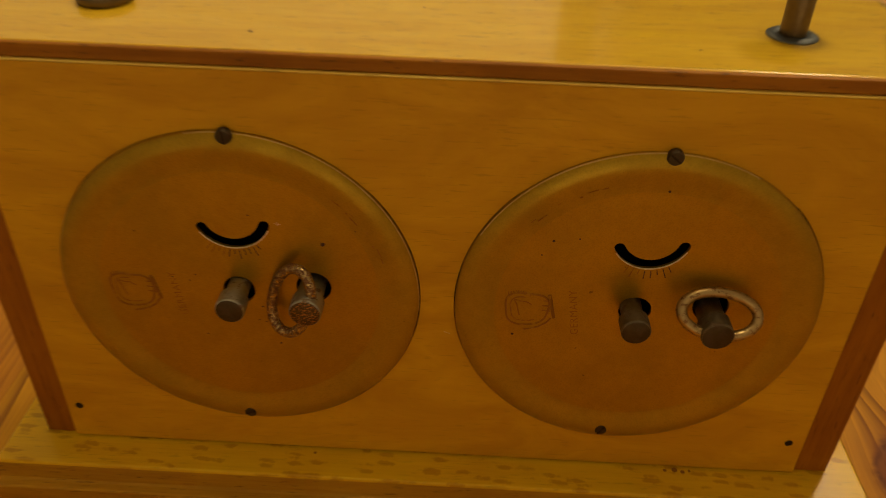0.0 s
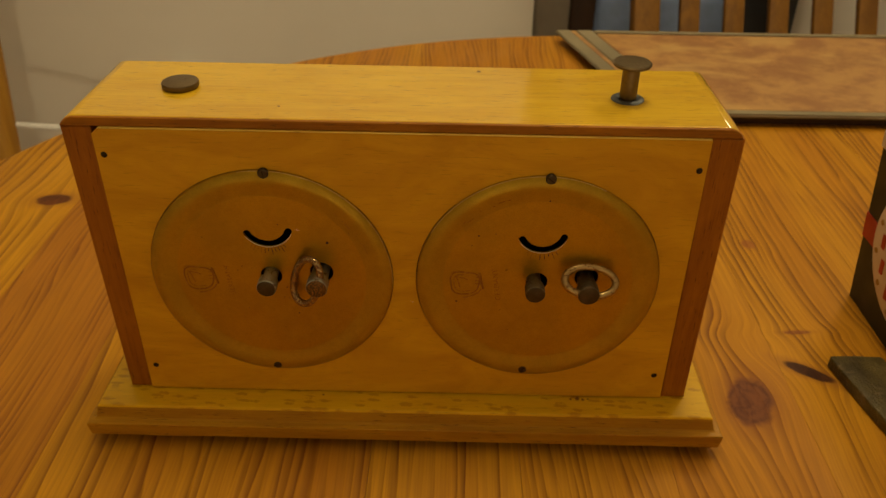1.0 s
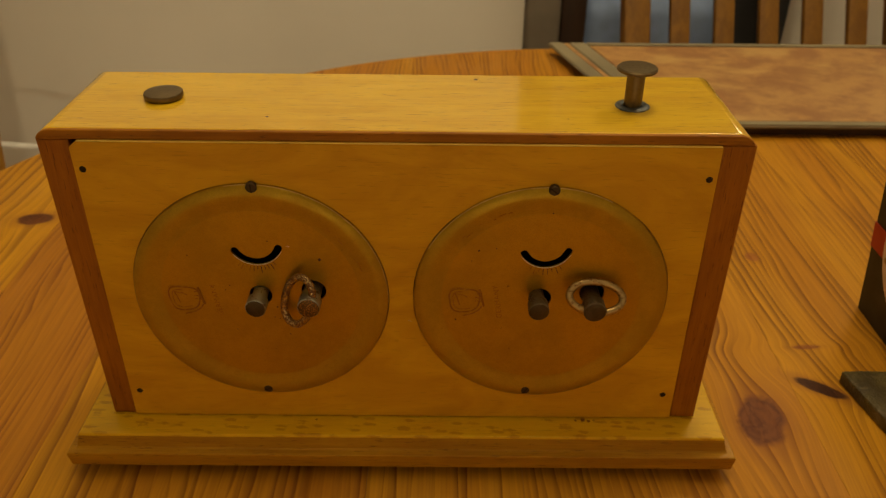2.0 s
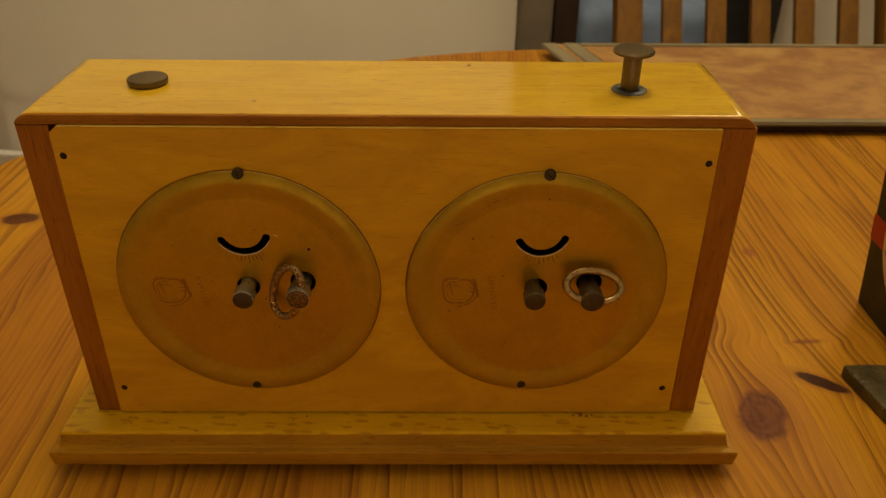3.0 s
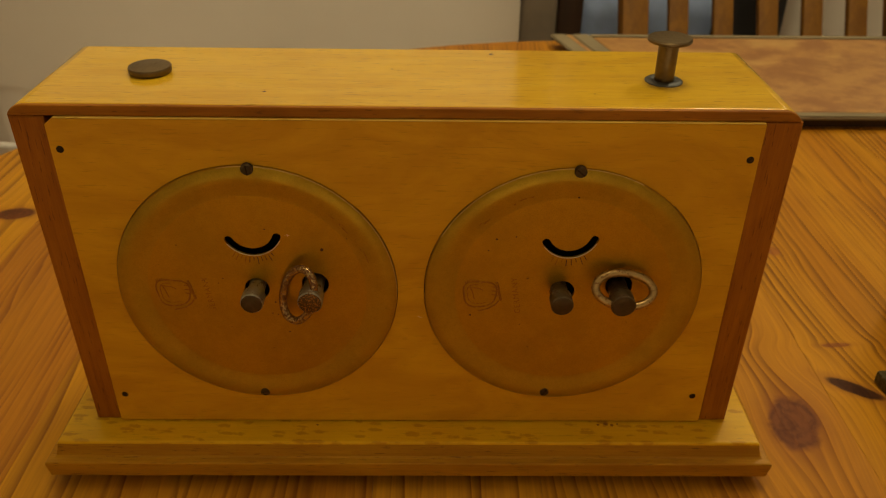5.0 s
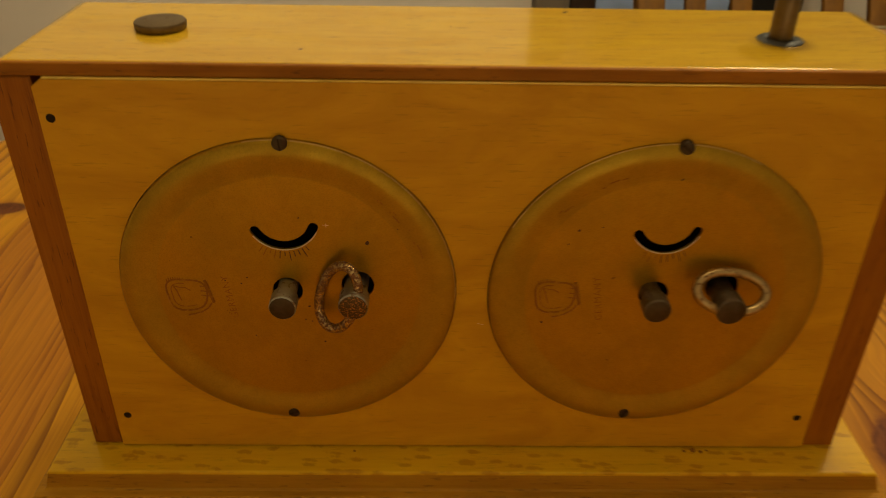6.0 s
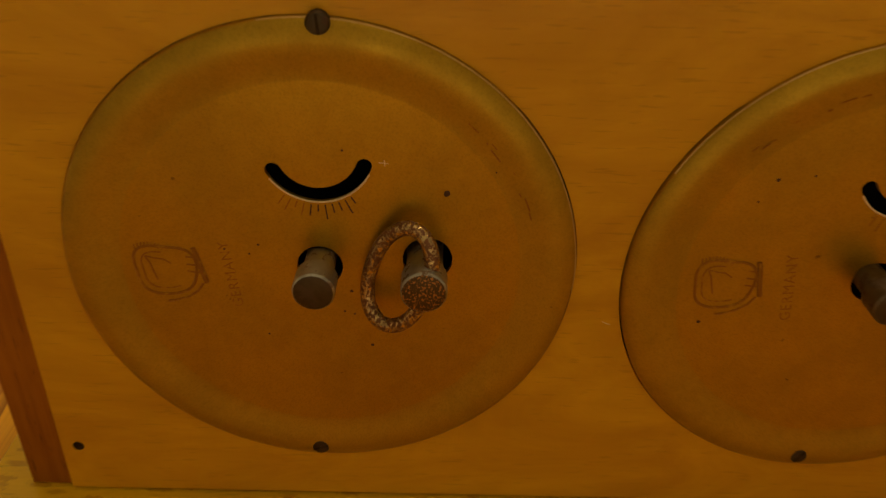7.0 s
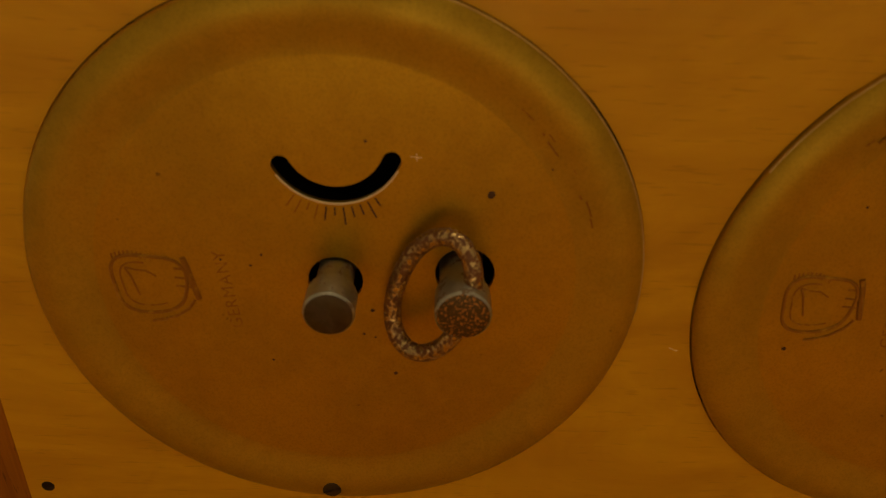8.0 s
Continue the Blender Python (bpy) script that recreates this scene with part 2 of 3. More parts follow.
def plaster(name, colour):
    n = Nodes(name)
    a, b = n.noise(3, (1, 1, 1), 4), n.noise(260, (1, 1, 1), 3)
    n.bump(b, 0.15, 0.002)
    return n.done(n.mix(n.step(a, 0.3, 0.7), colour, tuple(c * 0.93 for c in colour)), 0.85)


WALL = plaster("white_wall_paint", (0.765, 0.735, 0.685))
CEILING = plaster("white_ceiling_paint", (0.80, 0.78, 0.73))


def cloth(name, colour, scale=900):
    n = Nodes(name)
    a, b = n.noise(scale, (1, 1, 1), 3), n.noise(12, (1, 1, 1), 3)
    n.bump(a, 0.4, 0.001)
    return n.done(n.mix(n.step(b, 0.3, 0.7), colour, tuple(c * 0.75 for c in colour)), 0.9)


SOFA = cloth("blue_grey_upholstery", (0.40, 0.54, 0.92))
BLACKCLOTH = cloth("black_fabric", (0.02, 0.02, 0.022))
GREYCLOTH = cloth("grey_fabric", (0.22, 0.19, 0.15))


def mottled():
    n = Nodes("mottled_board")
    a = n.noise(34, (1, 1.3, 1), 5, 0.7, twist=0.2)
    b = n.noise(55, (1, 1, 1), 4)
    c = n.noise(30, (0.6, 1.4, 1), 3)
    col = n.mix(n.step(a, 0.36, 0.62), (0.52, 0.285, 0.09), (0.33, 0.150, 0.05))
    col = n.mix(n.math("MULTIPLY", n.step(c, 0.52, 0.68), 0.55), col, (0.66, 0.42, 0.14))
    col = n.mix(n.math("MULTIPLY", b, 0.30), col, (0.24, 0.11, 0.04))
    n.bump(b, 0.2, 0.001)
    return n.done(col, 0.5, coat=0.25, coat_rough=0.35)


BOARD = mottled()
BOARDEDGE = cloth("grey_green_binding", (0.27, 0.225, 0.14), 700)


def leather():
    n = Nodes("worn_olive_leather")
    dist, _ = n.spots(900)
    a = n.noise(90, (1, 1, 1), 5)
    wear = n.step(n.noise(120, (1, 2.2, 1), 4, at=n.vec("ADD", n.coord, (0.3, 0.1, 0))), 0.56, 0.68)
    col = n.mix(n.step(a, 0.3, 0.7), (0.105, 0.078, 0.018), (0.048, 0.033, 0.008))
    col = n.mix(n.math("MULTIPLY", wear, 0.6), col, (0.16, 0.12, 0.06))
    n.bump(n.math("ADD", dist, n.math("MULTIPLY", a, 2.0)), 0.45, 0.0008)
    return n.done(col, 0.55)


LEATHER = leather()


def paint(name, colour, rough=0.4, metal=0.0):
    n = Nodes(name)
    a = n.noise(60, (1, 1, 1), 4)
    return n.done(n.mix(n.step(a, 0.3, 0.7), colour, tuple(c * 0.82 for c in colour)), n.step(a, 0.3, 0.7, rough - 0.05, rough + 0.08), metal)


TINBLACK = paint("black_enamel", (0.008, 0.010, 0.006), 0.5)
TINRED = paint("red_enamel", (0.42, 0.012, 0.010), 0.4)
TINWHITE = paint("cream_print", (0.72, 0.62, 0.50), 0.45)
TINGOLD = paint("gold_print", (0.40, 0.23, 0.06), 0.4)
WHITEPLASTIC = paint("white_plastic", (0.78, 0.78, 0.78), 0.35)
BLUEPLASTIC = paint("pale_blue_plastic", (0.45, 0.50, 0.68), 0.35)
INK = paint("engraved_line", (0.075, 0.028, 0.008), 0.7)

# ---- mesh helpers ----


def origin(ob):
    v = Vector((0, 0, 0))
    while ob is not None:
        v, ob = v + ob.location, ob.parent
    return v


def part(name, bm, material, parent=None, label="", smooth=True, sharp=40, flat=1e9):
    """Links a bmesh, given in the world's metres, as one mesh under a thing or part; faces larger than flat stay unsmoothed."""
    bmesh.ops.recalc_face_normals(bm, faces=bm.faces)
    mesh = bpy.data.meshes.new(name)
    if parent is not None:
        bmesh.ops.translate(bm, verts=bm.verts, vec=-origin(parent))
    if smooth:
        for f in bm.faces:
            f.smooth = f.calc_area() < flat
        for e in bm.edges:
            if len(e.link_faces) == 2 and e.calc_face_angle(0) > radians(sharp):
                e.smooth = False
    bm.to_mesh(mesh)
    bm.free()
    mesh.materials.append(material)
    ob = new(name, mesh)
    ob.parent = parent
    if label:
        tagged(ob, label)
    return ob


def thing(name, at, label, category, group=""):
    ob = new(name)
    ob.location = at
    ob.empty_display_size = 0.02
    return tagged(ob, label, category, group)


def box(lo, hi, bevel=0.0, segments=2):
    bm = bmesh.new()
    bmesh.ops.create_cube(bm, size=1)
    for v in bm.verts:
        v.co = [lo[i] + (v.co[i] + 0.5) * (hi[i] - lo[i]) for i in range(3)]
    if bevel:
        bmesh.ops.bevel(bm, geom=bm.edges[:], offset=bevel, segments=segments, affect="EDGES", profile=0.5)
    return bm


def lathe(profile, centre, axis="z", steps=48):
    """Turns (radius, height) pairs round an axis: z up, or y with heights out towards -y."""
    bm = bmesh.new()
    rings = []
    for r, h in profile:
        ring = []
        for i in range(steps if r > 1e-6 else 1):
            a = 2 * math.pi * i / steps
            c, s = r * math.cos(a), r * math.sin(a)
            ring.append(bm.verts.new(Vector(centre) + (Vector((c, s, h)) if axis == "z" else Vector((c, -h, s)))))
        rings.append(ring)
    for a, b in zip(rings, rings[1:]):
        n = max(len(a), len(b))
        for i in range(n):
            quad = [a[i % len(a)], a[(i + 1) % len(a)], b[(i + 1) % len(b)], b[i % len(b)]]
            bm.faces.new([v for k, v in enumerate(quad) if v not in quad[:k]])
    return bm


def tube(points, radius, closed=False, sides=12):
    bm = bmesh.new()
    n, rings = len(points), []
    pts = [Vector(p) for p in points]
    up = None
    for i, p in enumerate(pts):
        a, b = (pts[(i - 1) % n], pts[(i + 1) % n]) if closed else (pts[max(i - 1, 0)], pts[min(i + 1, n - 1)])
        d = (b - a).normalized()
        if up is None:
            up = d.orthogonal().normalized()
        up = (up - d * up.dot(d)).normalized()
        side = d.cross(up)
        rings.append([bm.verts.new(p + radius * (math.cos(2 * math.pi * k / sides) * up + math.sin(2 * math.pi * k / sides) * side)) for k in range(sides)])
    for i in range(n if closed else n - 1):
        a, b = rings[i], rings[(i + 1) % n]
        shift = 0
        if closed and i == n - 1:
            shift = min(range(sides), key=lambda s: (a[0].co - b[s].co).length)
        for k in range(sides):
            bm.faces.new((a[k], a[(k + 1) % sides], b[(k + 1 + shift) % sides], b[(k + shift) % sides]))
    if not closed:
        bm.faces.new(rings[0]), bm.faces.new(rings[-1])
    return bm


def prism(loop, y0, y1, bevel=0.0, segments=2):
    """Extrudes an outline of (x, z) from y0 to y1."""
    bm = bmesh.new()
    face = bm.faces.new([bm.verts.new((x, y0, z)) for x, z in loop])
    out = bmesh.ops.extrude_face_region(bm, geom=[face])
    bmesh.ops.translate(bm, verts=[v for v in out["geom"] if isinstance(v, bmesh.types.BMVert)], vec=(0, y1 - y0, 0))
    if bevel:
        flat = [e for e in bm.edges if abs(e.verts[0].co.y - e.verts[1].co.y) < 1e-7]
        bmesh.ops.bevel(bm, geom=flat, offset=bevel, segments=segments, affect="EDGES", profile=0.5)
    return bm


# ---- the room ----
def slab(name, lo, hi, material, label):
    return tagged(part(name, box(lo, hi), material, smooth=False), label, kind="structure")


slab("floor", (-2.6, -2.6, -0.85), (2.8, 3.0, -0.75), FLOORWOOD, "brown wooden floor under the dining table")
slab("ceiling", (-2.6, -2.6, 1.75), (2.8, 3.0, 1.85), CEILING, "plain white ceiling over the room")
slab("wall_west", (-2.6, -2.6, -0.75), (-2.5, 3.0, 1.75), WALL, "plain white painted wall")
slab("wall_east", (2.7, -2.6, -0.75), (2.8, 3.0, 1.75), WALL, "plain white painted wall")
slab("wall_south", (-2.5, -1.7, -0.75), (2.7, -1.6, 1.75), WALL, "plain white painted wall")
slab("wall_far", (-2.5, 2.9, -0.75), (2.7, 3.0, 1.75), WALL, "white wall at the back of the room")
slab("wall_north", (-2.5, 1.1, -0.75), (0.142, 1.22, 1.75), WALL, "white painted wall ending beside a dark cabinet")
slab("wall_low", (0.660, 1.32, -0.75), (2.7, 1.42, 0.15), WALL, "white painted half-height wall behind the slatted chair")

# ---- the table ----
table = thing("dining_table", TABLE_AT, "round oiled pine dining table of narrow glued staves with dark knots", "table")
CX, CY, R = 0.1329, 0.0290, 0.4323
# unseen support, made a single column to keep leg shadows off the wall
column = [(0.0, 0.04), (0.050, 0.04), (0.058, 0.07), (0.050, 0.12), (0.036, 0.18), (0.034, 0.40), (0.044, 0.52), (0.052, 0.60), (0.046, 0.66), (0.085, 0.70), (0.090, 0.7255), (0.0, 0.7255)]
part("unseen_pedestal", lathe(column, (CX, CY, -0.75)), CHAIRWOOD, table)
for k in range(4):
    bm = box((0.03, -0.026, 0.0), (0.30, 0.026, 0.05), 0.008)
    for v in bm.verts:
        v.co.z += max(0.0, 0.20 - v.co.x) * 0.5 if v.co.z > 0.02 else 0.0
    bm.transform(Matrix.Translation((CX, CY, -0.75)) @ Matrix.Rotation(radians(45 + 90 * k), 4, "Z"))
    part("foot", bm, CHAIRWOOD, table)

# ---- the chess clock ----
clock = thing("chess_clock", (0, 0.022, TABLE_TOP), "yellow lacquered wooden chess clock seen from its winding side", "chess clock")
clock_w, TOP, DEEP = 0.1024, 0.1277, 0.0482


def moulding(steps):
    """A board with a profiled edge: (outward, height) pairs from its upper to its lower face."""
    bm = bmesh.new()
    rings = []
    for out, z in steps:
        x, y0, y1 = 0.1103 + out, -0.0093 - out, 0.0560 + out
        rings.append([bm.verts.new(p) for p in ((-x, y0, z), (x, y0, z), (x, y1, z), (-x, y1, z))])
    for a, b in zip(rings, rings[1:]):
        for i in range(4):
            bm.faces.new((a[i], a[(i + 1) % 4], b[(i + 1) % 4], b[i]))
    bm.faces.new(rings[0]), bm.faces.new(rings[-1])
    return bm


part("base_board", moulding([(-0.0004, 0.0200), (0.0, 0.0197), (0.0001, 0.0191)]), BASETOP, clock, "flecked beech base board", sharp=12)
part("plinth", moulding([(0.00005, 0.01905), (0.0003, 0.0178), (0.0010, 0.0150), (0.0016, 0.0146), (0.0034, 0.0145), (0.0037, 0.0143), (0.0038, 0.0137), (0.0032, 0.0086), (0.0020, 0.0079), (-0.0010, 0.0070)]), PLINTH, clock, "moulded plinth, its sides coloured darker as in shade", sharp=12)


for x, y in ((-0.0935, -0.0090), (0.0790, -0.0030), (-0.0935, 0.0420), (0.0790, 0.0420)):
    part("felt_foot", box((x, y, TABLE_TOP + 0.0001), (x + 0.0145, y + 0.012, 0.0071), 0.0006), FELT, clock, "tan felt foot")


def settled(bm):
    """The case's upper edge drops by half a millimetre along its length."""
    for v in bm.verts:
        if v.co.z > 0.1:
            v.co.z -= 0.0022 * (v.co.x + clock_w)
    return bm


def rounded_top():
    r, k = 0.0048, 8
    w, lo, hi = clock_w, TOP - 0.0030, TOP
    left = [(-w + r - r * math.cos(a), hi - r + r * math.sin(a)) for a in (math.asin(max(0.0, (lo - hi + r) / r)) + i * (math.pi / 2 - math.asin(max(0.0, (lo - hi + r) / r))) / k for i in range(k + 1))]
    return [(-w + 0.001, lo)] + left + [(-x, z) for x, z in reversed(left)] + [(w - 0.001, lo)]


part("top_board", settled(prism(rounded_top(), 0.0021, DEEP, 0.0004)), TOPWOOD, clock, "glossy yellow top board", sharp=30, flat=2e-4)
part("top_edge", settled(prism(rounded_top(), 0.0007, 0.00205, 0.0004)), EDGEWOOD, clock, "brown edge of the top board", flat=2e-4)
for s in (-1, 1):
    loop = [(s * 0.1018 + 0.0005, 0.0201), (s * 0.0936, 0.0201), (s * 0.0930, TOP - 0.0032), (s * clock_w + 0.0003, TOP - 0.0032)]
    part("side_board", settled(prism(loop, 0.0010, DEEP, 0.0005)), SIDEWOOD, clock, "red-brown side board", flat=2e-4)
part("far_panel", box((-0.0926, DEEP - 0.005, 0.0203), (0.0926, DEEP - 0.0008, TOP - 0.0038)), PANEL, clock)
# black sheet added so that slots and holes open onto darkness
part("dark_backing", box((-0.0926, 0.0200, 0.0204), (0.0926, 0.0206, TOP - 0.0039)), INNER, clock, "black sheet standing in for the unlit inside of the case")

D1, D2 = Vector((-0.0434, 0.0716)), Vector((0.0445, 0.0714))
RIM = 0.0400


def arc(centre, r, a0, a1, n):
    return [(centre[0] + r * math.cos(radians(a0 + (a1 - a0) * i / n)), centre[1] + r * math.sin(radians(a0 + (a1 - a0) * i / n))) for i in range(n + 1)]


def slot_loop(c, r, half, a0, a1):
    ends = [(c[0] + r * math.cos(radians(a)), c[1] + r * math.sin(radians(a))) for a in (a0, a1)]
    return arc(c, r + half, a0, a1, 20) + arc(ends[1], half, a1, a1 + 180, 8)[1:-1] + arc(c, r - half, a1, a0, 20) + arc(ends[0], half, a0 + 180, a0 + 360, 8)[1:-1]


def circle(c, r, n):
    return arc(c, r, 0, 360 - 360 / n, n - 1)


def plate_with_holes(outer, holes, y, depth):
    """A flat sheet facing -y between an outer loop and the loops of its holes, whose walls run back by depth."""
    bm = bmesh.new()
    edges, loops = [], []
    for loop in (outer, *holes):
        vs = [bm.verts.new((x, y, z)) for x, z in loop]
        edges += [bm.edges.new((vs[i], vs[(i + 1) % len(vs)])) for i in range(len(vs))]
        loops.append(vs)
    bmesh.ops.triangle_fill(bm, edges=edges, use_beauty=True, use_dissolve=False, normal=(0, -1, 0))
    for vs in loops[1:]:
        back = [bm.verts.new((v.co.x, y + depth, v.co.z)) for v in vs]
        for i in range(len(vs)):
            bm.faces.new((vs[i], vs[(i + 1) % len(vs)], back[(i + 1) % len(vs)], back[i]))
    return bm, loops[0]


panel_outer = [(-0.0932, 0.0206), (0.0933, 0.0206), (0.0927, TOP - 0.0034), (-0.0905, TOP - 0.0034), (-0.0926, TOP - 0.0050)]
bm, rim = plate_with_holes(panel_outer, [circle(D1, 0.04022, 120), circle(D2, 0.04022, 120)], 0.0, 0.003)
back = [bm.verts.new((v.co.x, 0.0034, v.co.z)) for v in rim]
for i in range(5):
    bm.faces.new((rim[i], rim[(i + 1) % 5], back[(i + 1) % 5], back[i]))
panel = part("plywood_panel", settled(bm), PANEL, clock, "smooth yellow veneer panel", smooth=False)

# thin pale strip painted as the lit line under the top board
part("panel_arris", settled(box((-0.0903, 0.0, TOP - 0.00335), (0.0926, 0.0020, TOP - 0.00302), 0.0001, 1)), ARRIS, panel, "pale strip for the light on the upper arris of the panel")
for x, z in ((-0.0902, 0.1157), (0.0905, 0.1139), (-0.0900, 0.0313), (0.0895, 0.0313)):
    part("nail", lathe([(0, 0.0000), (0.0005, 0.00012), (0.0010, 0.00002), (0.0011, -0.0002)], (x, -0.00005, z), "y", 14), NAIL, panel)


def dial(c, slot_at, holes, wear):
    """A pressed brass plate: rolled edge, raised ring, flat middle with a curved slot and round holes."""
    flat = 0.0312
    loops = [slot_loop(slot_at, 0.00733, 0.00118, 207.8, 340.6)] + [circle(h, r, 28) for h, r in zip(holes, (0.0036, 0.0039))]
    bm, ring = plate_with_holes(circle(c, flat, 120), loops, -0.0010, 0.0009)
    plate = part("dial_plate", bm, DIAL, clock, "tarnished round brass plate", smooth=False)
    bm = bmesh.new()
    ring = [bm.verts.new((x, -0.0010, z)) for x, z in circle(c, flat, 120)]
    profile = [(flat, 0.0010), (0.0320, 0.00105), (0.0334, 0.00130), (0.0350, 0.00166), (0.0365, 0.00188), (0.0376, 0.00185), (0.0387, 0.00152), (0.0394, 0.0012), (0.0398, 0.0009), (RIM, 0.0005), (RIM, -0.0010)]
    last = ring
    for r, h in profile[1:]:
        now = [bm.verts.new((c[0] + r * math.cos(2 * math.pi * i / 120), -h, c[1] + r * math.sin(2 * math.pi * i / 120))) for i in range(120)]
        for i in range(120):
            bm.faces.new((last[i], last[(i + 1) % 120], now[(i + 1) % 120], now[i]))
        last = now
    part("rim", bm, DIALRIM, plate, "raised brass rim, tinted greener for the walls it reflects", sharp=60)
    worn = [(x, -0.00068, z) for x, z in arc(c, 0.03982, *wear, 40)]
    part("worn_edge", tube(worn, 0.00021, False, 6), RUBBED, plate, "rubbed bright edge")
    # bare lower edge; its pale, barely metallic colour also paints the glint
    edge = [(x, -0.00100, z) for x, z in arc(slot_at, 0.00852, 214, 334, 24)]
    part("slot_edge", tube(edge, 0.00016, False, 6), BARE, plate, "bare edge of the slot, pale for the light it catches")
    return plate


S1, S2 = (-0.0433, 0.0925), (0.0450, 0.0922)
H1, H2 = [(-0.0436, 0.0726), (-0.0268, 0.0743)], [(0.0443, 0.0722), (0.0605, 0.0743)]
P1, P2 = [(-0.0435, 0.0735), (-0.0272, 0.0740)], [(0.0432, 0.0732), (0.0603, 0.0733)]
plate1 = dial(D1, S1, H1, (-4, 100))
plate2 = dial(D2, S2, H2, (62, 152))


def ticks(plate, c, first, last, n):
    for i in range(n):
        a = radians(first + (last - first) * i / (n - 1))
        r0, r1 = 0.0090, 0.0108 + 0.0007 * math.sin(i * 2.3)
        d, s = Vector((math.cos(a), 0, math.sin(a))), Vector((-math.sin(a), 0, math.cos(a))) * 0.00011
        o = Vector((c[0], -0.00101, c[1]))
        bm = bmesh.new()
        quad = [bm.verts.new(o + d * r + s * k) for r, k in ((r0, -1), (r0, 1), (r1, 1), (r1, -1))]
        out = bmesh.ops.extrude_face_region(bm, geom=[bm.faces.new(quad)])
        bmesh.ops.translate(bm, verts=[v for v in out["geom"] if isinstance(v, bmesh.types.BMVert)], vec=(0, -0.00004, 0))
        part("engraved_tick", bm, INK if i > n // 3 else STAMP, plate, smooth=False)


def screw(x, z, plate, turn):
    head = part("screw", lathe([(0.0017, 0.0), (0.0017, 0.0010), (0.0014, 0.0014), (0.0, 0.00155)], (x, -0.0005, z), "y", 24), SCREW, plate, "dark slotted screw")
    a = radians(turn)
    d, s = Vector((math.cos(a), 0, math.sin(a))) * 0.0014, Vector((-math.sin(a), 0, math.cos(a))) * 0.0002
    bm = bmesh.new()
    o = Vector((x, -0.00204, z))
    quad = [bm.verts.new(o + d * i + s * k) for i, k in ((-1, -1), (-1, 1), (1, 1), (1, -1))]
    out = bmesh.ops.extrude_face_region(bm, geom=[bm.faces.new(quad)])
    bmesh.ops.translate(bm, verts=[v for v in out["geom"] if isinstance(v, bmesh.types.BMVert)], vec=(0, -0.00004, 0))
    part("screw_slot", bm, NAIL, head, smooth=False)


screw(-0.0421, 0.1109, plate1, 95)
screw(-0.0452, 0.0342, plate1, 20)
screw(0.0459, 0.1107, plate2, 140)
screw(0.0419, 0.0344, plate2, 60)


def pin(at, length, material, label, r, neck, head, tip, tip_label):
    """A shaft with a thinner neck behind its cylindrical head."""
    x, z = at
    back = length - head
    shape = [(0, -0.012), (neck, -0.012), (neck, back - 0.0002), (r - 0.0003, back), (r, back + 0.0003), (r, length - 0.0003), (r - 0.0003, length), (0, length)]
    shaft = part("winding_pin", lathe(shape, (x, 0, z), "y", 32), material, clock, label)
    # end cap whose dark colour holds the shade on the pin's front
    part("tip", lathe([(0, 0.00012), (r - 0.0005, 0.00012), (r - 0.00025, 0.0)], (x, -length, z), "y", 28), tip, shaft, tip_label)
    return shaft


pin(P1[0], 0.0098, PIN, "grey steel setting pin", 0.0032, 0.0024, 0.0045, DARKTIP, "tip coloured dark for its dim reflection")
pin(P2[0], 0.0098, PIN_DARK, "dark steel setting pin", 0.0032, 0.0024, 0.0045, DARKTIP, "tip coloured dark for its dim reflection")
key1 = pin(P1[1], 0.0100, PIN, "grey steel winding shaft", 0.0035, 0.0029, 0.0047, RUSTTIP, "rust-flaked tip")
key2 = pin(P2[1], 0.0100, PIN_DARK, "dark steel winding shaft", 0.0035, 0.0029, 0.0047, DARKTIP, "tip coloured dark for its dim reflection")


def loop_of_wire(at, u, v, long, short, owner, material, label):
    """An oval wire bow that hinges through the shaft along u and lies over along v."""
    u, v = Vector(u).normalized(), Vector(v).normalized()
    v = (v - u * v.dot(u)).normalized()
    o, pts = Vector(at), []
    for i in range(56):
        a = 2 * math.pi * i / 56
        c, s = math.cos(a), math.sin(a)
        wide = math.copysign(abs(c) ** 0.92, c)
        pts.append(o + u * (long / 2 * wide) + v * (short / 2 * (1 + s) - 0.0004))
    part("key_bow", tube(pts, 0.00118, True), material, owner, label)


loop_of_wire((-0.02735, -0.0077, 0.0724), (0.314, 0.0, 0.950), (-0.827, 0.491, 0.273), 0.0176, 0.0098, key1, WIRE, "flaking plated wire bow")
loop_of_wire((0.0604, -0.0083, 0.0728), (0.992, 0.0, -0.124), (0.107, 0.506, 0.856), 0.0167, 0.0093, key2, WIRE_CLEAN, "dull brassy wire bow")


def text_marks(body, at, size, turn, owner):
    """Stamped letters, flat on the plate."""
    cu = bpy.data.curves.new("stamp", "FONT")
    cu.body, cu.size, cu.align_x, cu.align_y, cu.extrude, cu.space_character = body, size, "CENTER", "CENTER", 0.00002, 1.15
    ob = bpy.data.objects.new("stamp", cu)
    mesh = bpy.data.meshes.new_from_object(ob)
    bpy.data.objects.remove(ob)
    m = Matrix.Translation(Vector(at) - origin(owner)) @ Matrix.Rotation(radians(turn), 4, "Y") @ Matrix.Rotation(radians(90), 4, "X")
    mesh.transform(m)
    mesh.materials.append(STAMP)
    out = new("stamped_word", mesh)
    out.parent = owner


def stamp_material():
    n = Nodes("worn_stamping")
    a = n.noise(700, (1, 1, 1), 3)
    return n.done(n.mix(n.step(a, 0.50, 0.68), (0.345, 0.155, 0.007), (0.48, 0.255, 0.008)), 0.6, 0.55)


STAMP = stamp_material()
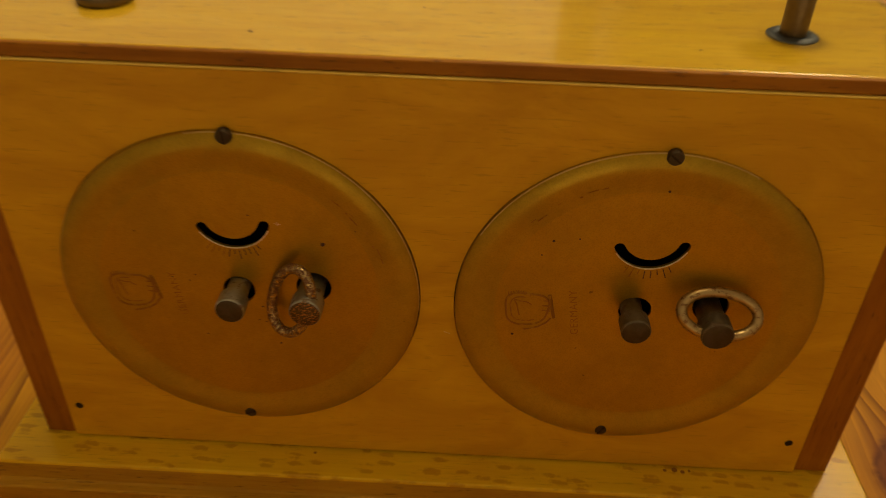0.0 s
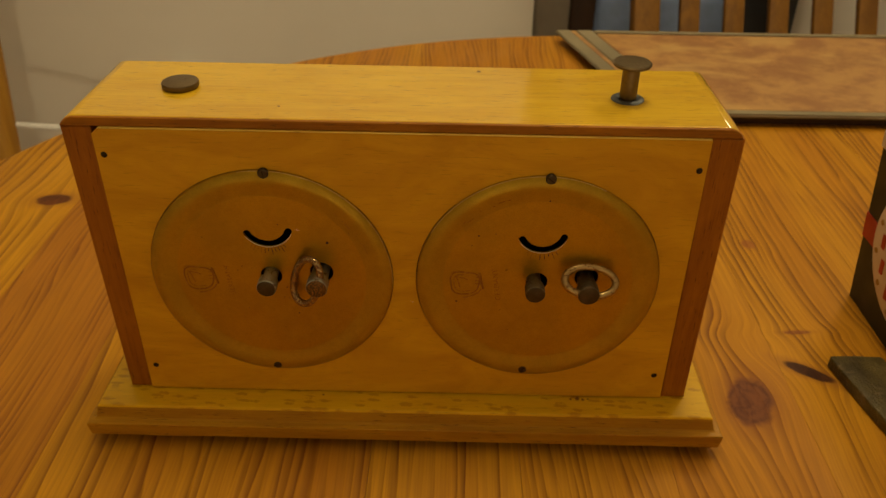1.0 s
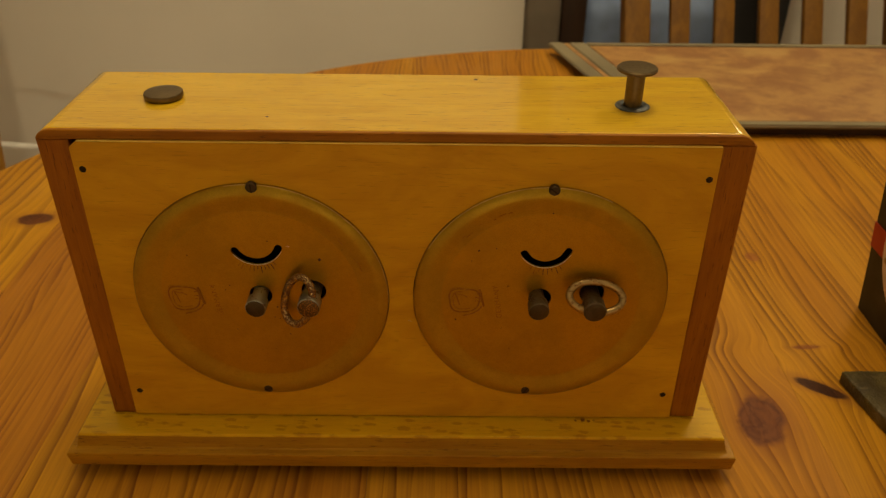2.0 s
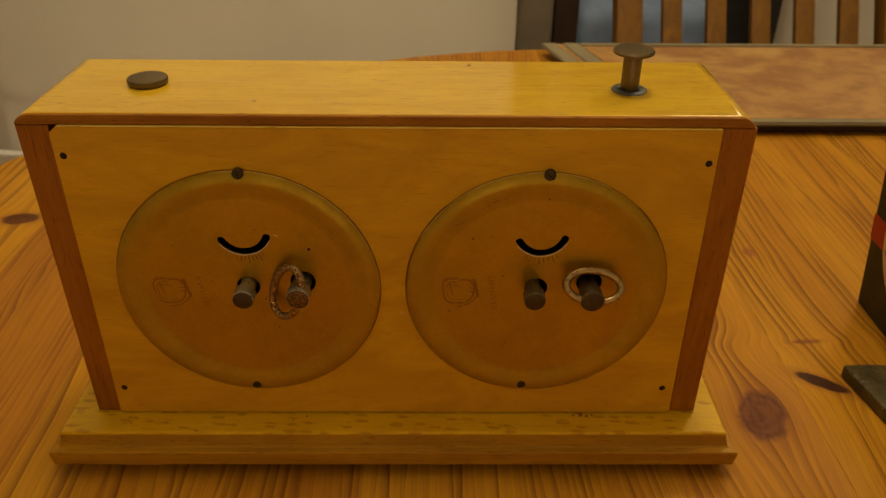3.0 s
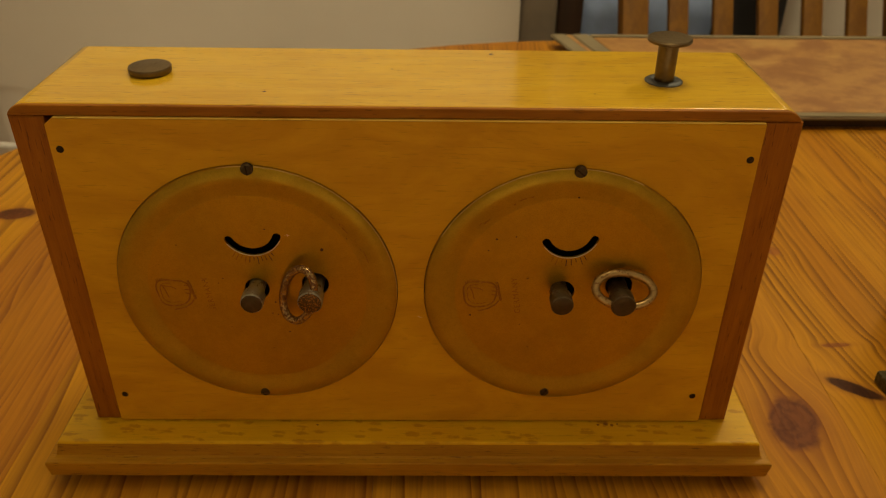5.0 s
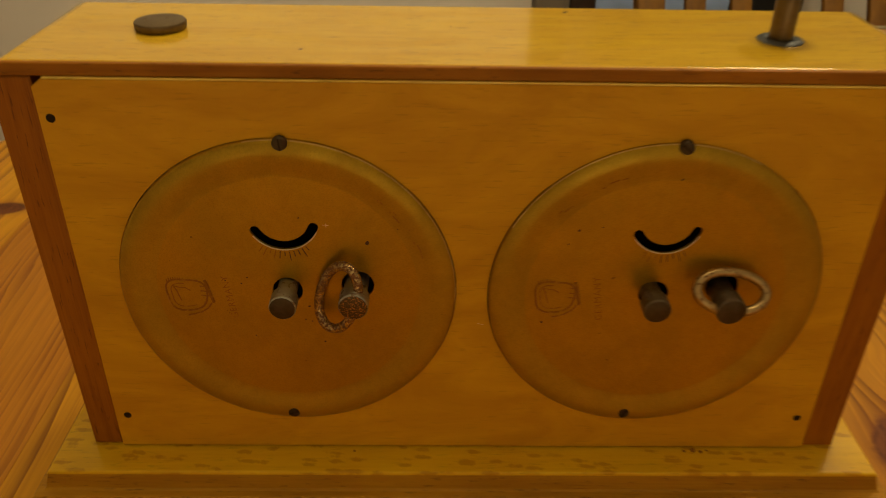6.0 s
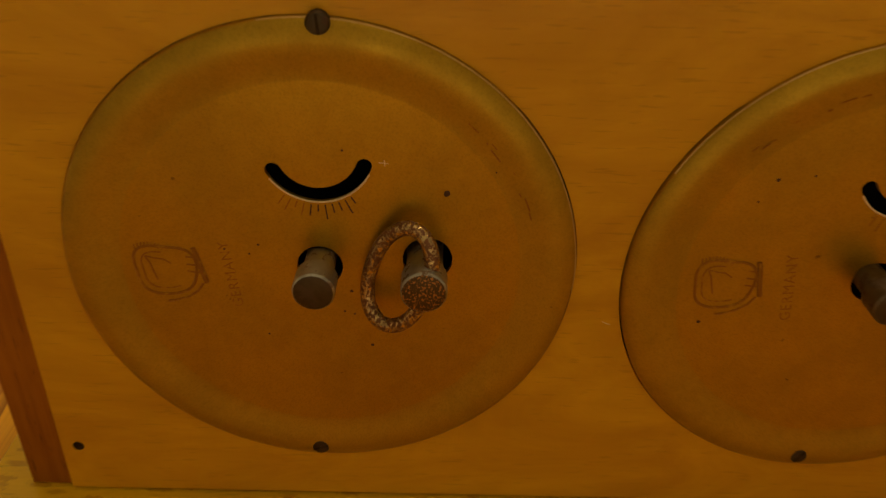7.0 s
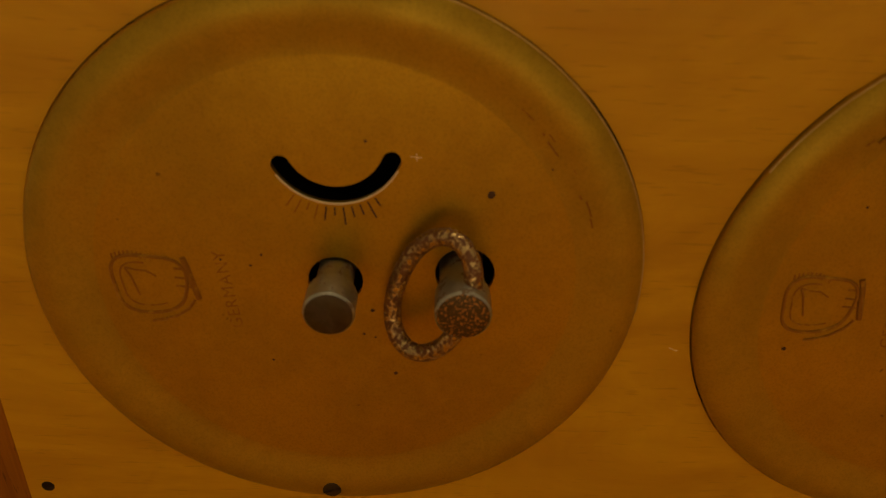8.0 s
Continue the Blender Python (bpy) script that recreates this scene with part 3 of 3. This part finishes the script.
ticks(plate1, S1, 236, 303, 11)
ticks(plate2, S2, 244, 300, 8)
text_marks("GERMANY", (-0.0577, -0.00101, 0.0705), 0.0024, -97, plate1)
text_marks("GERMANY", (0.0311, -0.00101, 0.0706), 0.0025, -98, plate2)


def emblem(c, owner):
    """A stamped maker's mark: a squarish double ring, toothed above, with a slanting barred piece and a tail at its side."""
    o = Vector((c[0], -0.00100, c[1]))

    def ring(rx, rz, a0, a1, n, wob):
        pts = []
        for i in range(n + 1):
            a = radians(a0 + (a1 - a0) * i / n)
            ca, sa = math.cos(a), math.sin(a)
            k = (abs(ca) ** 3 + abs(sa) ** 3) ** (-1 / 3) * (1 + wob * math.sin(3 * a + 0.6))
            pts.append(o + Vector((rx * k * ca, 0, rz * k * sa)))
        return pts

    def stroke(name, pts, r):
        part(name, tube(pts, r, False, 6), STAMP, owner)

    def at(x, z):
        return o + Vector((x * 0.001, 0, z * 0.001))

    stroke("stamped_ring", ring(0.0047, 0.0044, 52, 412, 52, 0.05), 0.00026)
    stroke("stamped_inner_ring", ring(0.0036, 0.0033, 95, 300, 30, 0.05), 0.00013)
    stroke("stamped_fold", [at(-2.9, 2.4), at(-2.3, 1.2), at(-1.9, -0.4), at(-1.5, -1.9)], 0.00016)
    stroke("stamped_fold", [at(-2.9, 2.5), at(-1.6, 2.1), at(-0.2, 2.0), at(1.0, 1.2)], 0.00014)
    stroke("stamped_bar", [at(4.7, 4.2), at(5.2, 2.6), at(5.6, 0.4), at(6.2, -2.2)], 0.00042)
    for z in (2.3, 0.9, -0.4):
        stroke("stamped_rung", [at(3.4, z + 0.2), at(5.4, z)], 0.00016)
    stroke("stamped_tail", [at(5.6, -2.4), at(4.7, -3.8), at(3.0, -5.0), at(1.2, -5.7), at(-0.4, -6.0)], 0.00022)
    for i in range(10):
        x = -4.2 + i * 0.52
        z = 3.3 + 0.9 * math.sin((i + 1.5) / 11 * math.pi)
        stroke("stamped_tooth", [at(x, z), at(x + 0.12 * (i - 4) / 4, z + 0.85)], 0.00013)


emblem((-0.0679, 0.0712), plate1)
emblem((0.0205, 0.0712), plate2)


def specks(places, owner):
    for x, z, r in places:
        bm = lathe([(r, 0.0), (r * 0.7, 0.00005), (0, 0.00007)], (x, -0.00101, z), "y", 9)
        for v in bm.verts:
            v.co.x += r * 0.35 * noise.noise(v.co * 900)
            v.co.z += r * 0.35 * noise.noise(v.co * 900 + Vector((5, 0, 0)))
        part("rust_speck", bm, INK, owner)


specks([(-0.0242, 0.0859, 0.0005), (-0.0356, 0.0572, 0.0003), (-0.0526, 0.0590, 0.0002), (-0.0384, 0.0635, 0.0002), (-0.0388, 0.0680, 0.0003), (-0.0395, 0.0925, 0.0002),
        (-0.0170, 0.0897, 0.0002), (-0.0583, 0.1075, 0.0002), (-0.0583, 0.0753, 0.0002), (-0.0530, 0.0762, 0.0002), (-0.0400, 0.0640, 0.0002), (-0.0545, 0.0745, 0.0002)], plate1)
specks([(0.0205, 0.0942, 0.0006), (0.0246, 0.0897, 0.0003), (0.0277, 0.0994, 0.0004), (0.0257, 0.1005, 0.0002), (0.0179, 0.0636, 0.0003), (0.0463, 0.1030, 0.0003), (0.0740, 0.0910, 0.0003),
        (0.0300, 0.0905, 0.0002), (0.0225, 0.0860, 0.0002)], plate2)


def scratch(points, owner, label=""):
    """A fine bright line where the tarnish is rubbed through."""
    part("scratch", tube([(x, y, z) for x, y, z in points], 0.00006, False, 5), BARE, owner, label)


scratch([(-0.0342, -0.00101, 0.0907), (-0.0334, -0.00101, 0.09065), (-0.0328, -0.00101, 0.0906)], plate1)
scratch([(-0.03345, -0.00101, 0.0911), (-0.0334, -0.00101, 0.0902)], plate1)
scratch([(0.0024, -0.00002, 0.0624), (0.0032, -0.00002, 0.0620), (0.0037, -0.00002, 0.0619)], panel)


def scuffs(c, owner, first, last, n, r):
    """Short dark rubs along the raised ring of a plate."""
    for i in range(n):
        a0 = first + (last - first) * (i + 0.4 * math.sin(i * 5.1)) / n
        line = arc(c, r + 0.0004 * math.sin(i * 2.7), a0, a0 + 2.2 + 1.8 * math.sin(i * 1.9), 6)
        part("scuff", tube([(x, -0.00140, z) for x, z in line], 0.00013, False, 5), STAMP, owner, "brown scuff along the raised ring")


scuffs(D1, plate1, 18, 52, 8, 0.0338)
scuffs(D2, plate2, 108, 140, 6, 0.0336)
for x, y, r in ((0.0605, -0.0012, 0.0005), (0.0630, -0.0009, 0.0008), (0.0650, -0.0014, 0.0006), (0.0668, -0.0010, 0.0004), (-0.0300, -0.0016, 0.0004)):
    part("chip", lathe([(r, 0.0), (r * 0.6, 0.00004), (0, 0.00005)], (x, y, 0.0200), "z", 8), CHIP, clock, "dark chip in the base board")

# the two buttons on the top
low = part("pressed_button", lathe([(0.0, 0.0), (0.0055, 0.0), (0.0058, 0.0004), (0.0059, 0.0016), (0.0057, 0.0019), (0.0040, 0.0023), (0.0, 0.0025)], (-0.0722, 0.0255, TOP), "z"), BUTTON, clock, "pressed-down bronzed button")
high = part("raised_button", lathe([(0.0, 0.0), (0.0027, 0.0), (0.0027, 0.0107), (0.0033, 0.0111), (0.0057, 0.0113), (0.0060, 0.0116), (0.0060, 0.0121), (0.0056, 0.0125), (0.0, 0.0128)], (0.0708, 0.0224, TOP - 0.0005), "z"), BUTTON, clock, "raised bronzed mushroom button")
part("collar", lathe([(0.0028, 0.0), (0.0052, 0.0), (0.0052, 0.0003), (0.0046, 0.0007), (0.0033, 0.0008), (0.0028, 0.0006)], (0.0708, 0.0224, TOP - 0.0005), "z"), COLLAR, high, "blued steel collar")

for x, y, r in ((-0.0380, 0.0115, 0.0005), (0.0240, 0.0440, 0.0007), (-0.0050, 0.0300, 0.0003), (0.0500, 0.0120, 0.0003)):
    part("dent", lathe([(r, 0.0), (r * 0.6, 0.00004), (0, 0.00005)], (x, y, TOP - 0.0022 * (x + clock_w)), "z", 8), INK, clock)

# ---- other things on the table ----
board = thing("game_board", (0.33, 0.36, TABLE_TOP), "mottled brown board with grey-green bound edges lying on the table", "board")
BY0, BY1, BX1, BZ = 0.2749, 0.4430, 0.50, 0.0134


def board_left(y):
    """The board's slanting end."""
    return 0.1429 - 0.265 * (y - BY0)


def quad_slab(corners, z0, z1, bevel=0.0):
    bm = bmesh.new()
    face = bm.faces.new([bm.verts.new((x, y, z0)) for x, y in corners])
    out = bmesh.ops.extrude_face_region(bm, geom=[face])
    bmesh.ops.translate(bm, verts=[v for v in out["geom"] if isinstance(v, bmesh.types.BMVert)], vec=(0, 0, z1 - z0))
    if bevel:
        bmesh.ops.bevel(bm, geom=bm.edges[:], offset=bevel, segments=2, affect="EDGES")
    return bm


def strip_at(d0, d1, y0=BY0, y1=BY1):
    return [(board_left(y0) + d0, y0), (board_left(y0) + d1, y0), (board_left(y1) + d1, y1), (board_left(y1) + d0, y1)]


inner = [(board_left(BY0 + 0.008) + 0.031, BY0 + 0.008), (BX1, BY0 + 0.008), (BX1, BY1 - 0.008), (board_left(BY1 - 0.008) + 0.031, BY1 - 0.008)]
part("panel", quad_slab(inner, 0.0100, BZ - 0.0004, 0.0006), BOARD, board, flat=2e-4)
part("binding", quad_slab(strip_at(0.0, 0.0125), 0.0104, BZ, 0.0010), BOARDEDGE, board, "grey-green edge binding", flat=2e-4)
part("inlay", quad_slab(strip_at(0.0128, 0.0165), 0.0104, BZ - 0.0008), BOARD, board)
part("binding", quad_slab(strip_at(0.0168, 0.0305), 0.0104, BZ, 0.0010), BOARDEDGE, board, "grey-green edge binding", flat=2e-4)
for y0, y1 in ((BY0, BY0 + 0.0077), (BY1 - 0.0077, BY1)):
    part("binding", quad_slab([(board_left(y0) + 0.0308, y0), (BX1, y0), (BX1, y1), (board_left(y1) + 0.0308, y1)], 0.0106, BZ, 0.0010), BOARDEDGE, board, "grey-green edge binding", flat=2e-4)
for y0 in (BY0 + 0.006, BY1 - 0.06):
    part("runner", quad_slab([(0.19, y0), (0.32, y0), (0.32, y0 + 0.02), (0.19, y0 + 0.02)], TABLE_TOP, 0.0099), DARKWOOD, board, "dark runner")

case = thing("leather_case", (0.19, 0.0, TABLE_TOP), "worn dark olive leather case lying on the table", "leather case")
bm = box((0.1723, -0.060, 0.0041), (0.1940, 0.0387, 0.0100), 0.0009, 2)
bmesh.ops.subdivide_edges(bm, edges=bm.edges[:], cuts=3, use_grid_fill=True)
for v in bm.verts:
    v.co += Vector((noise.noise(v.co * 60), noise.noise(v.co * 60 + Vector((9, 0, 0))), 0)) * 0.0012
    v.co.x -= 0.20 * (v.co.y - 0.0387)
    if v.co.z > 0.007:
        v.co.z += 0.0008 * noise.noise(v.co * 80)
part("pouch", bm, LEATHER, case)
part("flap", box((0.1900, -0.050, 0.0103), (0.1935, 0.018, 0.0123), 0.0008), LEATHER, case, "stitched flap")

tin = thing("tin_box", (0.25, 0.06, TABLE_TOP), "black tin box with a red band and cream round emblem", "tin box")


def tapered(z0, z1, grow=0.0):
    bm = bmesh.new()
    rings = []
    for z in (z0, z1):
        k = (z - TABLE_TOP) * 0.10
        x0, y0, y1 = 0.2027 - k - grow, 0.0100 - grow, 0.0907 + grow
        rings.append([bm.verts.new(p) for p in ((x0, y0, z), (0.29, y0, z), (0.29, y1, z), (x0, y1, z))])
    for i in range(4):
        bm.faces.new((rings[0][i], rings[0][(i + 1) % 4], rings[1][(i + 1) % 4], rings[1][i]))
    bm.faces.new(rings[0]), bm.faces.new(rings[1])
    bmesh.ops.bevel(bm, geom=[e for e in bm.edges if abs(e.verts[0].co.z - e.verts[1].co.z) > 0.001], offset=0.0015, segments=2, affect="EDGES")
    return bm


part("body", tapered(TABLE_TOP, 0.0805), TINBLACK, tin)
part("red_band", tapered(0.0374, 0.0492, 0.0004), TINRED, tin, "red band")
part("lid", tapered(0.0807, 0.0875, 0.0006), TINWHITE, tin, "cream lid")
m = Matrix.Translation((0.2027 - 0.0426 * 0.10 - 0.0007, 0.0470, 0.0467)) @ Matrix.Rotation(radians(-5.7), 4, "Y") @ Matrix.Rotation(radians(-90), 4, "Z")
bm = lathe([(0, 0.0010), (0.0299, 0.0010), (0.0306, 0.0006), (0.0306, 0.0)], (0, 0, 0), "y", 64)
bm.transform(m)
emb = part("round_emblem", bm, TINWHITE, tin, "cream round emblem")
for i in range(12):
    a = radians(30 * i)
    x, z = 0.0215 * math.cos(a), 0.0215 * math.sin(a)
    bm = box((-0.0015, -0.0013, -0.0034), (0.0015, -0.0009, 0.0034), 0.0002)
    bm.transform(m @ Matrix.Translation((x, 0, z)))
    part("red_bar", bm, TINRED, emb, smooth=False)
    bm = lathe([(0.0014, 0.0009), (0.0014, 0.0012), (0, 0.0013)], (0.0268 * math.cos(a + 0.26), 0, 0.0268 * math.sin(a + 0.26)), "y", 10)
    bm.transform(m)
    part("gold_dot", bm, TINGOLD, emb)

# ---- the chairs and what stands behind ----


def lean(bm):
    """Tips a chair's back away from its seat."""
    for v in bm.verts:
        v.co.y += 0.55 * (v.co.z + 0.14)
    return bm


def slat_chair():
    c = thing("dining_chair", (0.50, 1.0, -0.75), "orange pine dining chair with a slatted back", "chair", "chairs round the table")
    for i in range(5):
        x = 0.367 + 0.0667 * i
        part("slat", lean(box((x - 0.0150, 0.992, -0.36), (x + 0.0150, 1.008, 0.205), 0.004)), CHAIRWOOD, c)
    for x in (0.3005, 0.7005):
        part("post", lean(box((x - 0.0200, 0.98, -0.40), (x + 0.0200, 1.02, 0.26), 0.006)), CHAIRWOOD, c)
        part("leg", box((x - 0.0175, 0.89, -0.75), (x + 0.0175, 0.93, -0.401), 0.005), CHAIRWOOD, c)
    part("top_rail", lean(box((0.3207, 0.985, 0.206), (0.6803, 1.015, 0.27), 0.008)), CHAIRWOOD, c)
    part("low_rail", lean(box((0.3207, 0.988, -0.40), (0.6803, 1.012, -0.361), 0.005)), CHAIRWOOD, c)
    part("seat", box((0.285, 0.58, -0.385), (0.715, 0.888, -0.355), 0.008), CHAIRWOOD, c)
    for x in (0.306, 0.695):
        part("leg", box((x - 0.02, 0.59, -0.75), (x + 0.02, 0.63, -0.386), 0.005), CHAIRWOOD, c)
    return c


slat_chair()

side = thing("dining_chair", (-0.72, 0.88, -0.75), "orange pine chair standing by the white wall", "chair", "chairs round the table")
for x in (-0.668, -1.03):
    part("post", tube([(x - 0.012, 0.88, -0.75), (x - 0.008, 0.88, -0.40), (x + 0.006, 0.90, -0.17), (x + 0.02, 0.94, 0.22)], 0.021), LITCHAIR, side)
    part("leg", box((x - 0.03, 0.50, -0.75), (x + 0.01, 0.54, -0.361), 0.005), LITCHAIR, side)
part("seat", box((-1.06, 0.48, -0.36), (-0.70, 0.858, -0.33), 0.008), LITCHAIR, side)
part("back_rail", box((-1.01, 0.925, 0.10), (-0.67, 0.945, 0.19), 0.006), LITCHAIR, side)
part("back_rail", box((-1.01, 0.892, -0.20), (-0.685, 0.91, -0.14), 0.006), LITCHAIR, side)

cabinet = thing("dark_cabinet", (0.23, 1.4, -0.75), "dark stained wooden cabinet at the end of the wall", "cabinet")
part("body", box((0.204, 1.14, -0.75), (0.250, 1.5, 0.9), 0.004), DARKWOOD, cabinet)
part("door", box((0.207, 1.128, -0.70), (0.247, 1.139, 0.85), 0.003), DARKWOOD, cabinet)
bag = thing("cloth_bag", (0.178, 1.13, -0.75), "grey cloth bag beside the dark cabinet", "bag")
bm = box((0.1435, 1.09, -0.75), (0.2005, 1.2, -0.02), 0.012, 3)
bmesh.ops.subdivide_edges(bm, edges=bm.edges[:], cuts=4, use_grid_fill=True)
for v in bm.verts:
    v.co.y += 0.012 * noise.noise(v.co * 14)
part("sack", bm, GREYCLOTH, bag)

sofa = thing("sofa", (0.55, 1.75, -0.75), "blue-grey upholstered sofa behind the slatted chair", "sofa")
part("backrest", box((0.30, 1.45, -0.60), (0.655, 1.62, -0.222), 0.04, 4), SOFA, sofa)
part("seat_frame", box((0.30, 1.62, -0.75), (0.655, 2.2, -0.40), 0.03, 3), SOFA, sofa)
curtain = thing("dark_curtain", (0.5, 2.3, -0.75), "long dark curtain closing off the space behind the sofa", "curtain")
bm = bmesh.new()
N = 90
rows = [[bm.verts.new((0.18 + i * 0.015, 2.3 + 0.03 * math.sin(i * 0.9) + off, z)) for i in range(N)] for z in (-0.75, 1.7) for off in (0, 0.006)]
for a, b in ((0, 2), (3, 1), (2, 3), (1, 0)):
    for i in range(N - 1):
        bm.faces.new((rows[a][i], rows[a][i + 1], rows[b][i + 1], rows[b][i]))
part("cloth", bm, BLACKCLOTH, curtain)
coat = thing("black_bag", (0.56, 1.3, -0.75), "black fabric bag standing before the sofa", "bag")
part("sack", box((0.518, 1.22, -0.75), (0.625, 1.31, 0.02), 0.02, 3), BLACKCLOTH, coat)

# socket, plug and cable on the wall
socket = thing("wall_socket", (-0.444, 1.1, -0.28), "white wall socket with a pale plug pushed in", "socket")
part("plate", box((-0.466, 1.088, -0.312), (-0.424, 1.0998, -0.266), 0.004), WHITEPLASTIC, socket)
part("plug", lathe([(0, 0.045), (0.014, 0.043), (0.019, 0.03), (0.020, 0.0)], (-0.448, 1.0879, -0.298), "y", 24), BLUEPLASTIC, socket, "pale blue plug")
cable = thing("power_cable", (-0.6, 0.9, -0.75), "white power cable sagging along the wall", "cable")
part("cord", tube([(-0.448, 1.05, -0.300), (-0.48, 0.99, -0.316), (-0.54, 0.93, -0.315), (-0.62, 0.90, -0.298), (-0.74, 0.89, -0.282), (-0.93, 0.89, -0.31), (-1.2, 0.9, -0.5), (-1.25, 0.9, -0.746)], 0.005), WHITEPLASTIC, cable)

# ---- the staves of the table top ----


def stave(x0, x1):
    """A strip of the round top between two lines, its upper edges eased."""
    def loop(inset, r, z):
        a, b = x0 + inset, x1 - inset
        pts = []
        xs = [a + (b - a) * i / 6 for i in range(7)]
        for x in xs:
            pts.append((x, CY + math.sqrt(max(0, r * r - (x - CX) ** 2)), TABLE_TOP + z))
        for x in reversed(xs):
            pts.append((x, CY - math.sqrt(max(0, r * r - (x - CX) ** 2)), TABLE_TOP + z))
        return pts
    bm = bmesh.new()
    rings = [[bm.verts.new(p) for p in loop(*q)] for q in ((0, R - 0.006, -0.028), (0, R, -0.022), (0, R, -0.008), (0, R - 0.002, -0.0022), (0.00001, R - 0.0045, -0.0005), (0.00008, R - 0.007, 0.0))]
    for a, b in zip(rings, rings[1:]):
        for i in range(14):
            bm.faces.new((a[i], a[(i + 1) % 14], b[(i + 1) % 14], b[i]))
    bm.faces.new(rings[0]), bm.faces.new(rings[-1])
    return bm


edges = [CX - R + 0.0005, -0.248, -0.190, -0.131, -0.072, -0.012, 0.042, 0.0965, 0.153, 0.212]
widths = (0.055, 0.058, 0.052)
k = 0
while edges[-1] < CX + R - 0.05:
    edges.append(edges[-1] + widths[k % 3])
    k += 1
edges[-1] = CX + R - 0.0005
for a, b in zip(edges, edges[1:]):
    part("stave", stave(a, b), PINE, table, sharp=50)
